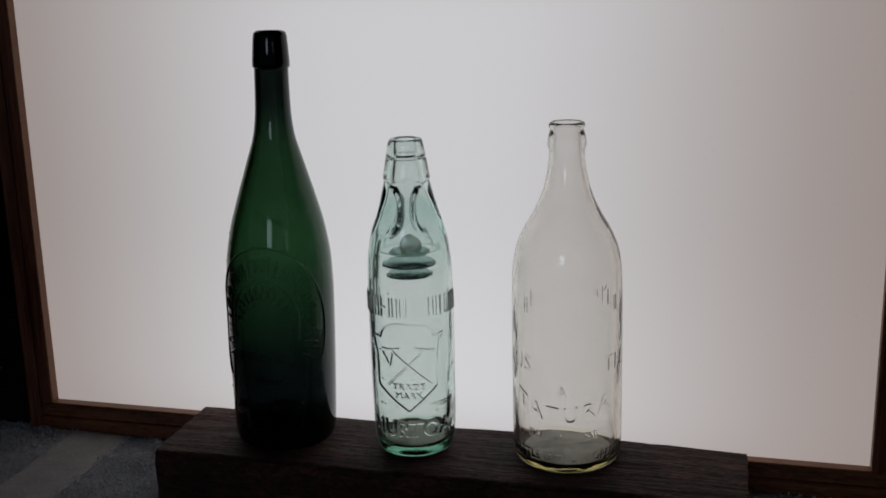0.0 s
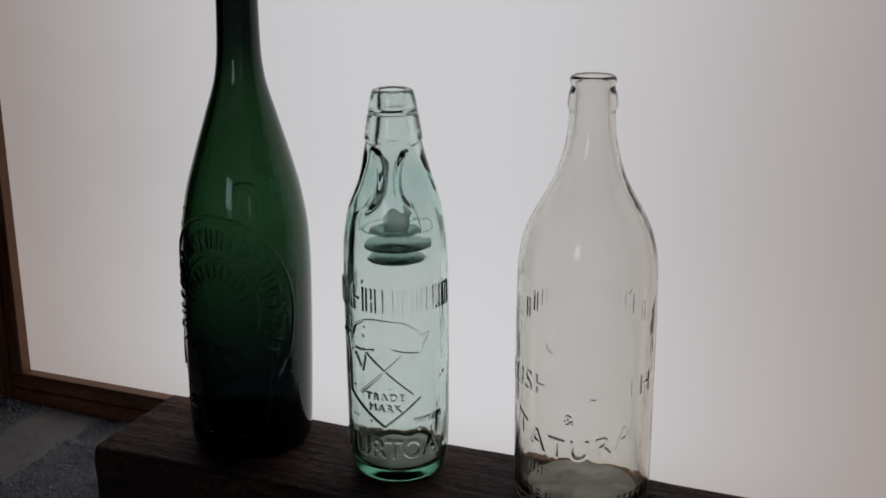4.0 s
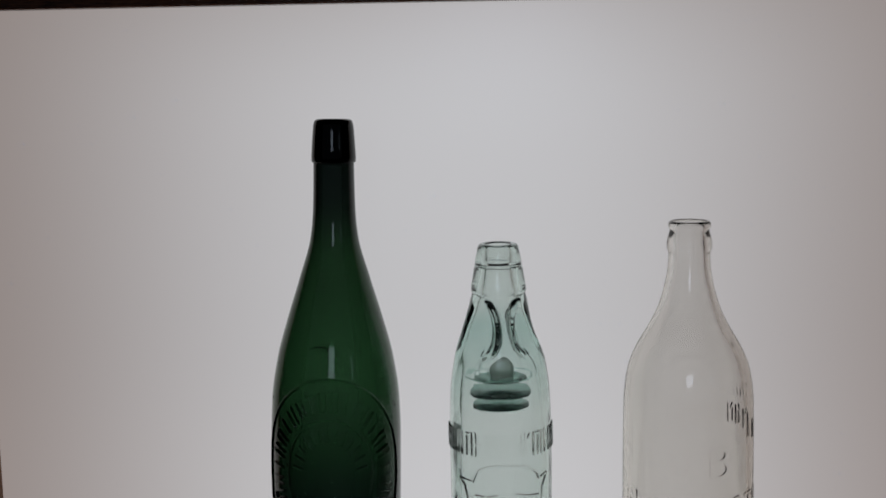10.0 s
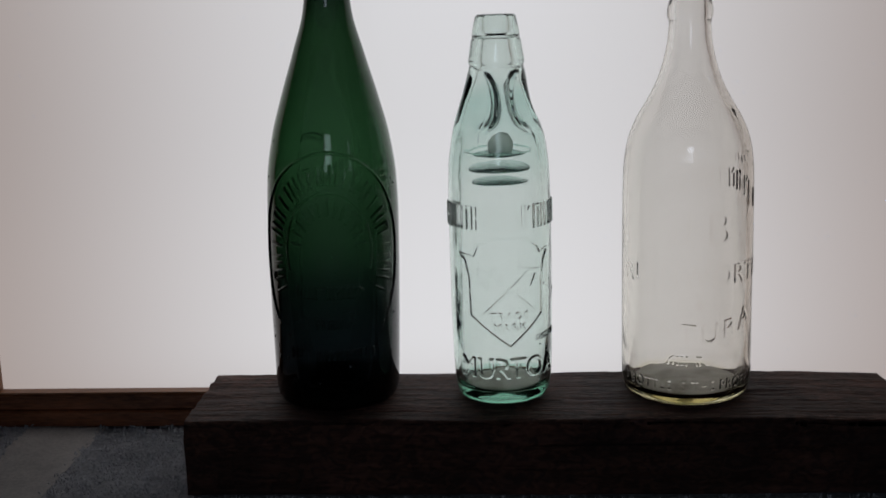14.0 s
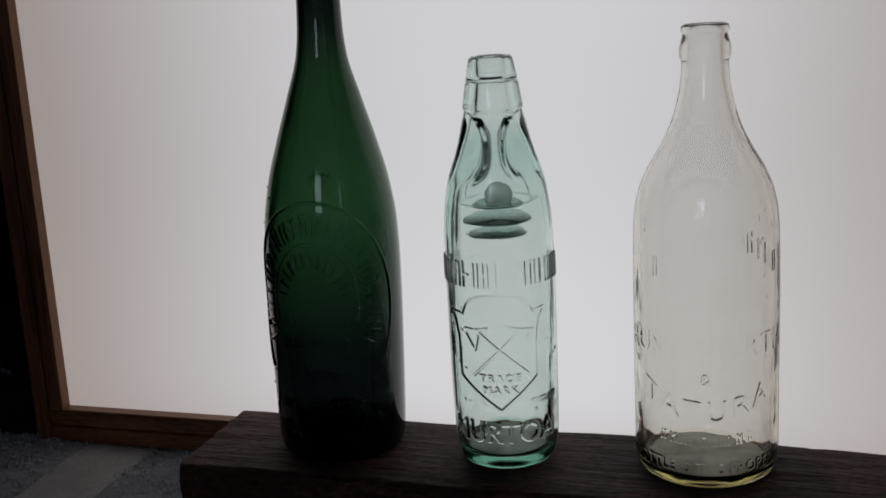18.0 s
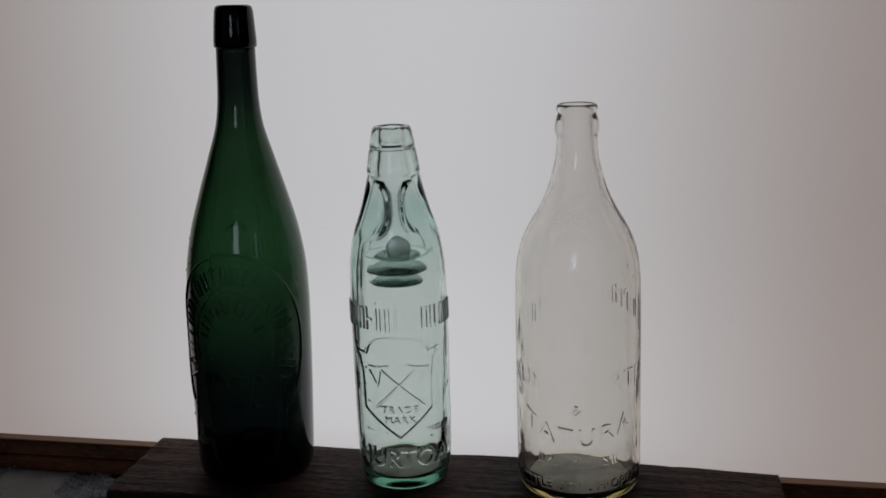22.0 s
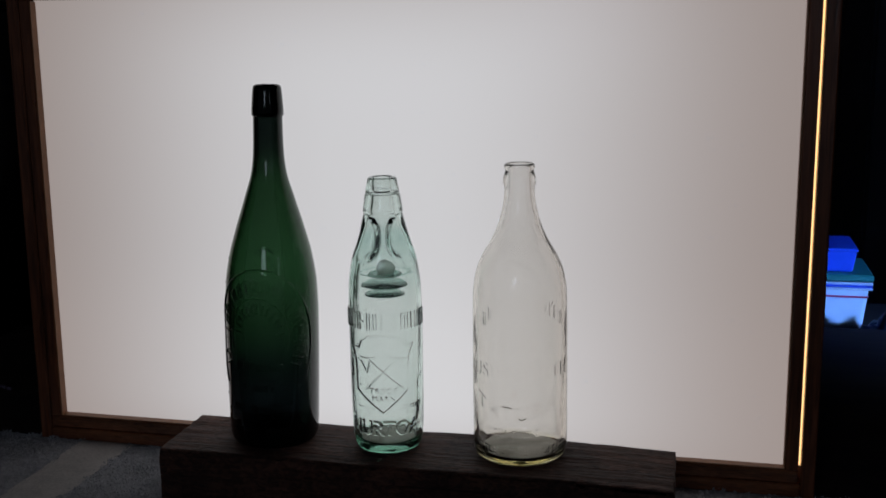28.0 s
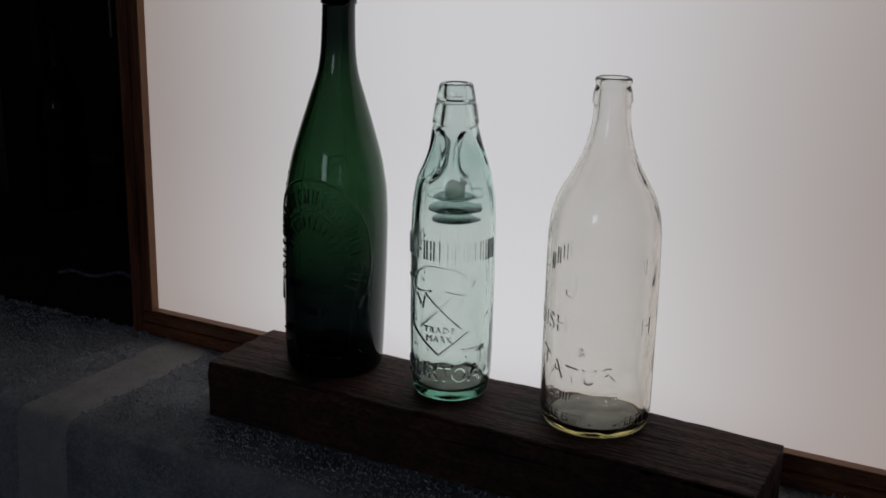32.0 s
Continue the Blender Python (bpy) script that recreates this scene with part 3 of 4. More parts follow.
def towel():
    t = thing("towel", "blue-grey terry towel with a flat woven band, spread over the table", "towel", (0, 0, -0.008))

    def sheet(x0, x1, up, m, name, label, wave=0.0009):
        bm = bmesh.new()
        xs = np.linspace(x0 + 0.0004, x1 - 0.0004, max(3, int((x1 - x0) / 0.006)))
        xs = np.concatenate([[x0], xs, [x1]])
        line = [(0.128 - 0.01 * i, 0.0) for i in range(int((0.128 - EDGE) / 0.01) + 1)]
        y = EDGE
        for i in range(1, 9):
            a = radians(90 * i / 8)
            line.append((y - 0.012 * math.sin(a), -0.012 + 0.012 * math.cos(a)))
        line += [(y - 0.012 - 0.0006 * i, -0.012 - 0.01 * i) for i in range(1, 20)]
        grid = []
        for yy, zz in line:
            row = []
            for x in xs:
                o = wave * noise.noise(Vector((x * 40, yy * 40, zz * 40))) + 0.0018 * noise.noise(Vector((x * 9, yy * 9, 3)))
                row.append(bm.verts.new((x, yy - (o if zz < -0.01 else 0), zz + up + (o if zz > -0.01 else 0))))
            grid.append(row)
        for p, q in zip(grid, grid[1:]):
            for i in range(len(xs) - 1):
                bm.faces.new((p[i], q[i], q[i + 1], p[i + 1]))
        bmesh.ops.solidify(bm, geom=bm.faces, thickness=0.002)
        return part(name, bm, m, t, label, True)

    sheet(-0.52, -0.1455, 0.0035, TERRY, "terry_cloth", "looped blue-grey terry")
    sheet(-0.1465, -0.0915, 0.0042, WEAVE, "woven_band", "smooth flat grey band")
    sheet(-0.0925, 0.86, 0.0035, TERRY, "terry_cloth", "looped blue-grey terry")
    # pile: tiny leaning tufts
    rng = np.random.default_rng(4)
    n = 110000
    x = rng.uniform(-0.50, 0.80, n)
    s = rng.uniform(EDGE - 0.13, 0.128, n)
    ragged = np.array([0.004 * noise.noise(Vector((a * 60, b * 60, 11))) for a, b in zip(x.tolist(), s.tolist())]) + rng.normal(0, 0.0018, n)
    keep = ~((x > -0.1455 + ragged) & (x < -0.0935 + ragged))
    keep &= ~((x > 0.01) & (x < 0.42) & (s > 0.004) & (s < 0.085))
    keep &= (x < 0.06) | (rng.random(n) < 0.5)
    x, s = x[keep], s[keep]
    n = len(x)
    hang = s < EDGE
    lump = np.array([0.0038 * max(-0.3, noise.noise(Vector((a * 75, b * 190, 7))) + 0.4 * noise.noise(Vector((a * 190, b * 260, 3)))) for a, b in zip(x.tolist(), s.tolist())])
    lift = np.array([0.0009 * noise.noise(Vector((a * 40, b * 40, 0))) + 0.0018 * noise.noise(Vector((a * 9, b * 9, 3))) for a, b in zip(x.tolist(), s.tolist())])
    tall = rng.uniform(0.0006, 0.0021, n) * (0.75 + 0.5 * rng.random(n))
    wide = rng.uniform(0.00045, 0.0009, n)
    lean = rng.normal(0, 0.0009, (n, 2))
    base = np.stack([x, np.where(hang, EDGE - 0.012, s), np.where(hang, s - EDGE - 0.006, 0.0034 + lift + lump)], 1)
    up = np.where(hang[:, None], [0, -1.0, 0], [0, 0, 1.0])
    across = np.where(hang[:, None], [0, 0, 1.0], [0, 1.0, 0])
    turn = rng.uniform(0, 6.28, n)
    verts = np.zeros((n, 6, 3))
    for i in range(3):
        a = turn + i * 2.094
        ring = np.cos(a)[:, None] * np.array([1.0, 0, 0]) + np.sin(a)[:, None] * across
        verts[:, i] = base + ring * wide[:, None]
        verts[:, i + 3] = base + up * tall[:, None] + ring * wide[:, None] * 0.75 + lean[:, :1] * np.array([1.0, 0, 0]) + lean[:, 1:] * across
    ids = np.arange(n)[:, None] * 6
    faces = []
    for f in ((0, 1, 4, 3), (1, 2, 5, 4), (2, 0, 3, 5)):
        faces.append(ids + np.array(f))
    quads = np.concatenate(faces).tolist()
    quads += (ids + np.array((3, 4, 5))).tolist()
    me = bpy.data.meshes.new("terry_nap")
    me.from_pydata(verts.reshape(-1, 3).tolist(), [], quads)
    me.materials.append(TERRY)
    me.shade_smooth()
    ob = new("terry_nap", me)
    ob.parent = t
    tagged(ob, "short looped terry nap", "", "", "stuff")


table()
towel()


# ---- light box ----
def light_box():
    t = thing("light_box", "dark-stained wooden light box with a glowing white diffuser panel", "light box", (0.175, 0.12, 0.0))
    x0, x1, z0, z1 = -0.367, 0.367, -0.004, 0.445
    # outer case, standing back from the front frame by a hair
    part("case_side", box(x0, x0 + 0.0122, 0.0, 0.105, z0, z1, 0.0012), STAIN, t)
    part("case_side", box(x1 - 0.0118, x1, 0.0, 0.105, z0, z1, 0.0012), STAIN, t)
    part("case_top", box(x0 + 0.0122, -0.0185, 0.0, 0.105, z1 - 0.0115, z1 - 0.0006, 0.0012), RAIL, t)
    part("case_top", box(-0.0183, 0.0063, 0.0035, 0.105, z1 - 0.0115, z1 - 0.0014, 0.0006), STAIN, t, "recessed dark joint in the top board")
    part("case_top", box(0.0065, x1 - 0.0118, -0.0008, 0.105, z1 - 0.0113, z1, 0.0016), RAIL, t, "glossy worn top board")
    part("case_bottom", box(x0 + 0.0122, x1 - 0.0118, 0.0, 0.105, z0, z0 + 0.0122, 0.0012), RAIL, t)
    part("case_back", box(x0 + 0.0122, x1 - 0.0118, 0.099, 0.105, z0 + 0.0122, z1 - 0.0115), STAIN, t)
    # inner front frame
    ix0, ix1, iz0, iz1 = -0.3437, 0.3422, 0.0200, 0.4207
    ox0, ox1, oz0, oz1 = x0 + 0.0128, x1 - 0.0140, z0 + 0.0127, z1 - 0.0128
    part("front_rail", box(ox0, ox1, 0.001, 0.011, iz1, oz1, 0.0008), RAIL, t)
    part("front_rail", box(ox0, ox1, 0.001, 0.011, oz0, iz0, 0.0008), RAIL, t)
    part("front_stile", box(ox0, ix0, 0.001, 0.011, iz0, iz1, 0.0008), STAIN, t)
    part("front_stile", box(ix1, ox1, 0.001, 0.011, iz0, iz1, 0.0008), STAIN, t)
    # pale liner inside the opening
    part("liner", box(ix0 + 0.0002, ix0 + 0.0012, 0.0016, 0.0105, iz0 + 0.001, iz1 - 0.001), LINER, t, "pale bare wood liner")
    part("liner", box(ix1 - 0.0012, ix1 - 0.0002, 0.0016, 0.0105, iz0 + 0.001, iz1 - 0.001), LINER, t, "pale bare wood liner")
    part("liner", box(ix0 + 0.0002, ix1 - 0.0002, 0.0016, 0.0105, iz0 + 0.0002, iz0 + 0.0012), LINER, t, "pale bare wood liner")
    panel = part("diffuser_panel", box(-0.349, 0.348, -0.0015, 0.0015, -0.206, 0.206), LIT, t, "glowing white diffuser sheet")
    panel.location = (0, 0.0125, (iz0 + iz1) / 2)
    # light that leaks through the gap round the front frame
    part("light_strip", box(ox0 + 0.006, ox1, 0.0045, 0.008, oz1 + 0.0002, oz1 + 0.00065), LEAK, t, "thin glowing warm gap")
    part("light_strip", box(ox1 + 0.0002, ox1 + 0.0017, 0.0045, 0.008, iz0 + 0.004, oz1 + 0.0008), LEAK, t, "thin glowing warm gap")
    return t


light_box()


# ---- timber block ----
def timber_block():
    t = thing("timber_block", "old dark rough-sawn hardwood block carrying three bottles", "timber block", (0, 0, 0))
    bm = bmesh.new()
    nx, ny, nz = 110, 26, 14
    lx, ly, lz = 0.4265, 0.0885, 0.0455

    def place(u, v, w):
        x, y, z = u * lx, v * ly, w * lz
        c = 0.0022 + 0.0022 * max(0.0, noise.noise(Vector((x * 22, v * 5, 1))) + 0.25) + 0.003 * max(0.0, noise.noise(Vector((x * 60, v * 9, 4))) - 0.25)
        # rounded, worn arrises
        dy, dz = min(y, ly - y), min(z, lz - z)
        if w == 1 and dy < c:
            z -= c - math.sqrt(max(0, c * c - (c - dy) ** 2))
        x += 0.0018 * noise.noise(Vector((3, y * 90, z * 60))) * (1 if u in (0, 1) else 0)
        o = 0.0009 * noise.noise(Vector((x * 6, y * 110, z * 110))) + 0.0005 * noise.noise(Vector((x * 30, y * 300, z * 300)))
        crack = max(0.0, noise.noise(Vector((x * 5 + 9, y * 60, 2.0))) - 0.42)
        if w == 1:
            z += o - crack * 0.006 - 0.003 * max(0.0, (x - 0.33) / 0.1) ** 2
        if v == 0:
            y += o + 0.0012 * noise.noise(Vector((x * 12, 5, z * 40)))
        if v == 1:
            y += o + 0.0012 * noise.noise(Vector((x * 14, 8, z * 40)))
        return (x, y, z - 0.0005)

    def face(fn, a, b):
        grid = [[bm.verts.new(place(*fn(i / a, j / b))) for j in range(b + 1)] for i in range(a + 1)]
        for i in range(a):
            for j in range(b):
                bm.faces.new((grid[i][j], grid[i + 1][j], grid[i + 1][j + 1], grid[i][j + 1]))

    face(lambda i, j: (i, j, 1), nx * 2, ny * 2)
    face(lambda i, j: (i, 1 - j, 0), nx, ny)
    face(lambda i, j: (i, 0, j), nx * 2, nz * 2)
    face(lambda i, j: (1 - i, 1, j), nx, nz)
    face(lambda i, j: (0, 1 - i, j), ny, nz)
    face(lambda i, j: (1, i, j), ny, nz)
    bmesh.ops.remove_doubles(bm, verts=bm.verts, dist=0.0004)
    bmesh.ops.recalc_face_normals(bm, faces=bm.faces)
    part("block", bm, TIMBER, t, "", True)
    # the knot near the far end
    k = lathe([(0.0, 0.0), (0.0, 0.0058), (0.0012, 0.005), (0.0006, 0.0035), (0.0012, 0.002), (0.0, 0.0)], 24)
    for v in k.verts:
        v.co.x *= 1.35
        v.co.z += 0.0436
    bmesh.ops.translate(k, verts=k.verts, vec=(0.344, 0.032, 0))
    part("knot", k, TIMBER, t, "dark round knot", True)


timber_block()
TOP = 0.0450


# ---- green bottle ----
def green_bottle():
    t = thing("green_bottle", "tall dark green glass beer bottle with worn raised lettering", "bottle", (0.0849, 0.0512, TOP), "", "", (0, 0.93, 0))
    outer = smooth_line([(0.0, 0.0335), (0.0012, 0.0352), (0.005, 0.0372), (0.0104, 0.0379), (0.036, 0.0386), (0.062, 0.0391), (0.087, 0.0393), (0.112, 0.0393), (0.1364, 0.0384),
                         (0.161, 0.0348), (0.185, 0.0284), (0.209, 0.0210), (0.2328, 0.0143), (0.245, 0.0129), (0.256, 0.0124), (0.2772, 0.0120)], 150)
    lip = [(0.2775, 0.0126), (0.2782, 0.01315), (0.2815, 0.0132), (0.2934, 0.0124), (0.2995, 0.01185), (0.3018, 0.0112), (0.3027, 0.0102)]
    inner = [(z, r - 0.0046 + 0.0014 * min(1.0, z / 0.25)) for z, r in outer if 0.012 < z < 0.27][::-2]
    foot = [(0.022, 0.0), (0.0195, 0.008), (0.011, 0.018), (0.003, 0.0265), (0.0, 0.031)]
    upper = [(0.2773, 0.0110), (0.2774, 0.0100), (0.3020, 0.0100), (0.3029, 0.0096), (0.3026, 0.0090), (0.298, 0.0086)] + inner + [(0.0095, 0.0315), (0.0105, 0.028), (0.017, 0.018), (0.026, 0.008), (0.0285, 0.0)]

    def work(w):
        w.strokes([oval(0.0485, 0.0605, 0.094, -130, 130, 90)], 0.0013, 0.0010)
        w.strokes([oval(0.0262, 0.0345, 0.0975, -108, 108, 60)], 0.0009, 0.0006)
        ring = []
        for i in range(22):
            a = radians(-118 + 236 * i / 21)
            for q in ((-0.045, 0.045) if i % 3 else (0.0,)):
                b = a + q
                ring.append([(0.0315 * math.sin(b), 0.0955 + 0.0415 * math.cos(b)), (0.0412 * math.sin(b), 0.0955 + 0.0515 * math.cos(b))])
            if i % 4 == 1:
                ring.append([(0.0412 * math.sin(a - 0.045), 0.0955 + 0.0515 * math.cos(a - 0.045)), (0.0412 * math.sin(a + 0.045), 0.0955 + 0.0515 * math.cos(a + 0.045))])
        for i in range(13):
            a = radians(-80 + 160 * i / 12)
            ring.append([(0.0165 * math.sin(a), 0.0975 + 0.022 * math.cos(a)), (0.0228 * math.sin(a), 0.0975 + 0.0295 * math.cos(a))])
        w.strokes(ring, 0.0012, 0.0011)
        w.strokes(bars(7, 0.006, 0.006, 0.0737, 3) + bars(5, 0.006, 0.005, 0.0553, 5) + bars(9, 0.006, 0.005, 0.0361, 6) + bars(9, 0.006, 0.004, 0.0165, 9), 0.0011, 0.0010)
        w.strokes([[(x + 0.143, y) for x, y in oval(0.0085, 0.004, 0.1535, -70, 60, 12)]], 0.0026, 0.0012)
        seeds(w, 60, -0.05, 0.05, 0.02, 0.16, 16)

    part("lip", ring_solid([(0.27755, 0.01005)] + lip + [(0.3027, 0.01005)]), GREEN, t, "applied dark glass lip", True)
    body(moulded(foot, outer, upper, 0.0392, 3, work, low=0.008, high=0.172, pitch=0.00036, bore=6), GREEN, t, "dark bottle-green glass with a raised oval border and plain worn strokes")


green_bottle()


def floor_film(t, z, r, rise, seed):
    """A reflective film added on the inside floor of a bottle, to brighten its base."""
    bm = bmesh.new()
    mid, rows = bm.verts.new((0, 0, z + rise)), []
    for q in (0.35, 0.7, 0.9, 1.0):
        rows.append([])
        for i in range(72):
            a = 2 * math.pi * i / 72
            k = r * q * (1 + (0.03 * noise.noise(Vector((2 * math.cos(a), 2 * math.sin(a), seed))) if q == 1.0 else 0))
            rows[-1].append(bm.verts.new((k * math.sin(a), -k * math.cos(a), z + rise * (1 - q * q))))
    for i in range(72):
        j = (i + 1) % 72
        bm.faces.new((mid, rows[0][i], rows[0][j]))
        for p, q in zip(rows, rows[1:]):
            bm.faces.new((p[i], q[i], q[j], p[j]))
    part("floor_film", bm, FLOOR_FILM, t, "thin silvery reflecting film added on the bottle's floor", True)


# ---- marble-stoppered bottle ----
def codd_bottle():
    t = thing("marble_stoppered_bottle", "pale aqua glass soda bottle with a marble in its pinched neck", "bottle", (0.1876, 0.0521, TOP), "", "", (0, -0.4, 0))
    outer = smooth_line([(0.0, 0.0245), (0.001, 0.0262), (0.004, 0.0278), (0.009, 0.0290), (0.0174, 0.0298), (0.0425, 0.0303), (0.0674, 0.0305), (0.092, 0.0306), (0.1164, 0.0305), (0.1405, 0.0298),
                         (0.1525, 0.0284), (0.1644, 0.0262), (0.1762, 0.0228), (0.188, 0.0190), (0.1995, 0.0158)], 150)
    lip = [(0.2000, 0.0159), (0.2004, 0.01625), (0.2012, 0.01645), (0.2022, 0.0164), (0.2060, 0.0158), (0.2110, 0.0150), (0.2138, 0.0146), (0.2144, 0.0144), (0.2149, 0.01395), (0.2155, 0.0139), (0.2160, 0.0141), (0.2200, 0.0134), (0.2250, 0.01245), (0.2272, 0.0119), (0.2284, 0.0110), (0.2287, 0.0100), (0.2285, 0.0085)]
    inner = [(0.2278, 0.0077), (0.2265, 0.0073), (0.2180, 0.0072), (0.2174, 0.0080), (0.2167, 0.0104), (0.2152, 0.0106), (0.2144, 0.0082), (0.2140, 0.0074), (0.2080, 0.0078), (0.203, 0.0085), (0.1985, 0.0100), (0.194, 0.0117), (0.188, 0.0141), (0.182, 0.0166), (0.176, 0.0190), (0.170, 0.0207), (0.163, 0.0231), (0.158, 0.0243),
             (0.150, 0.0253), (0.142, 0.0259), (0.130, 0.0262), (0.115, 0.0264), (0.09, 0.0266), (0.06, 0.0266), (0.035, 0.0264), (0.016, 0.0258), (0.0105, 0.0248),
             (0.0082, 0.0235), (0.0070, 0.0205), (0.0080, 0.0150), (0.0100, 0.007), (0.0106, 0.0)]
    inner = dense(inner, 0.0012)
    foot = [(0.0020, 0.0), (0.0018, 0.008), (0.0009, 0.016), (0.0002, 0.0215), (0.0, 0.0230)]

    def dent(a, z, r):
        d = 0.0
        inside = r < np.interp(z, [0.155, 0.1644, 0.1762, 0.188, 0.20], [0.0265, 0.0248, 0.0215, 0.0174, 0.014])
        for m, side in ((-29, -1), (54, 1)):
            q = ((a - radians(m) + math.pi) % (2 * math.pi) - math.pi) * side
            w = np.where(q > 0, 0.74, np.where(inside, 0.46, 0.38))
            edge = np.where(q > 0, 1.3, 2.2)
            tall = np.where(z > 0.1765, 0.0150, 0.0125)
            d = d + 0.0041 * (1 - np.tanh(((q / w) ** 2 + ((z - 0.1765) / tall) ** 2 - 1) * edge))
        deep = np.where(inside, 1.4, 1.0)
        return d * deep * (r > 0.011) * (z > 0.155)

    def work(w):
        w.strokes([[(x - 0.0027, y) for x, y in p] for p in bars(16, 0.0062, 0.0125, 0.1140, 21)], 0.0015, 0.0009)
        w.strokes([[(-0.032, 0.0922), (-0.0275, 0.0885), (-0.0248, 0.0784), (-0.0242, 0.0558), (0.0, 0.0368), (0.0218, 0.0554), (0.0218, 0.0748), (0.0235, 0.0870), (0.0277, 0.0940)],
                   [(-0.032, 0.0922), (-0.0215, 0.0915), (-0.0185, 0.0980), (-0.012, 0.1015), (-0.005, 0.1026), (0.011, 0.1012), (0.0185, 0.0965), (0.0205, 0.0925), (0.0277, 0.0940)]], 0.0012, 0.0010)
        w.strokes([[(-0.0125, 0.0835), (0.0150, 0.0585)], [(-0.0195, 0.0835), (-0.0125, 0.0830), (-0.0065, 0.0845)], [(-0.0190, 0.0805), (-0.0135, 0.0715), (-0.0115, 0.0800)],
                   [(0.0125, 0.0835), (-0.0150, 0.0570)], [(0.0195, 0.0825), (0.0125, 0.0830), (0.0055, 0.0850)], [(0.0165, 0.0795), (0.0135, 0.0730)]], 0.0013, 0.0010)
        w.letters(text_triangles("TRADE", 0.0046, 0.0560, 1.3), 0.0012)
        w.letters(text_triangles("MARK", 0.0046, 0.0492, 1.3), 0.0012)
        w.letters(text_triangles("MURTOA", 0.0122, 0.0240, 1.05, 0.92, 0.0, 0.00042), 0.0011)
        w.strokes([[(x + 0.027, y + 0.05 * x) for x, y in p] for p in bars(7, 0.0030, 0.0030, 0.041, 41)], 0.0007, 0.0006)
        seeds(w, 45, -0.03, 0.04, 0.02, 0.125, 14)

    body(moulded(foot, outer, lip + inner, 0.0305, 9, work, low=0.013, high=0.197, pitch=0.00032, dent=dent, bore=len(lip), seam=0.2001, uneven=0.0014, shift=0.0008), AQUA, t, "pale aqua glass with a raised shield, crossed axes, plain strokes and capitals", "tapered applied glass lip with a ring groove")
    floor_film(t, 0.0078, 0.0232, 0.0034, 2)
    # loose turned pieces, shaped to show the throat's dark bands from the camera
    seat = [(0.1490, 0.0077), (0.1485, 0.0125), (0.1478, 0.0155), (0.1474, 0.0163), (0.1470, 0.0155), (0.1462, 0.0125), (0.1458, 0.0077)]
    part("throat", ring_solid(seat, 96), THROAT, t, "saucer-shaped glass seat under the marble", True)
    part("throat", ring_solid([(0.1497 + 0.0005 * math.cos(i * math.pi / 4), 0.0204 + 0.0005 * math.sin(i * math.pi / 4)) for i in range(8)], 96), AQUA, t, "thin loose glass ring that draws the seat's edge", True)
    part("throat", lathe([(0.1384, 0.0), (0.1384, 0.0186), (0.1386, 0.0194), (0.1391, 0.0197), (0.1396, 0.0194), (0.1398, 0.0186), (0.1398, 0.0)], 96), THROAT, t, "loose glass disc standing in for the throat's dark band", True)
    part("throat", lathe([(0.1300, 0.0), (0.1302, 0.010), (0.1308, 0.0160), (0.1312, 0.0176), (0.1316, 0.0160), (0.1322, 0.010), (0.1324, 0.0)], 96), THROAT, t, "loose glass lens standing in for the throat's lower dark ellipse", True)
    bm = bmesh.new()
    bmesh.ops.create_uvsphere(bm, u_segments=32, v_segments=20, radius=0.0082)
    ball = part("marble", bm, MARBLE, t, "grey-green glass marble", True)
    ball.location = (0.0006, -0.0004, 0.1528)


codd_bottle()


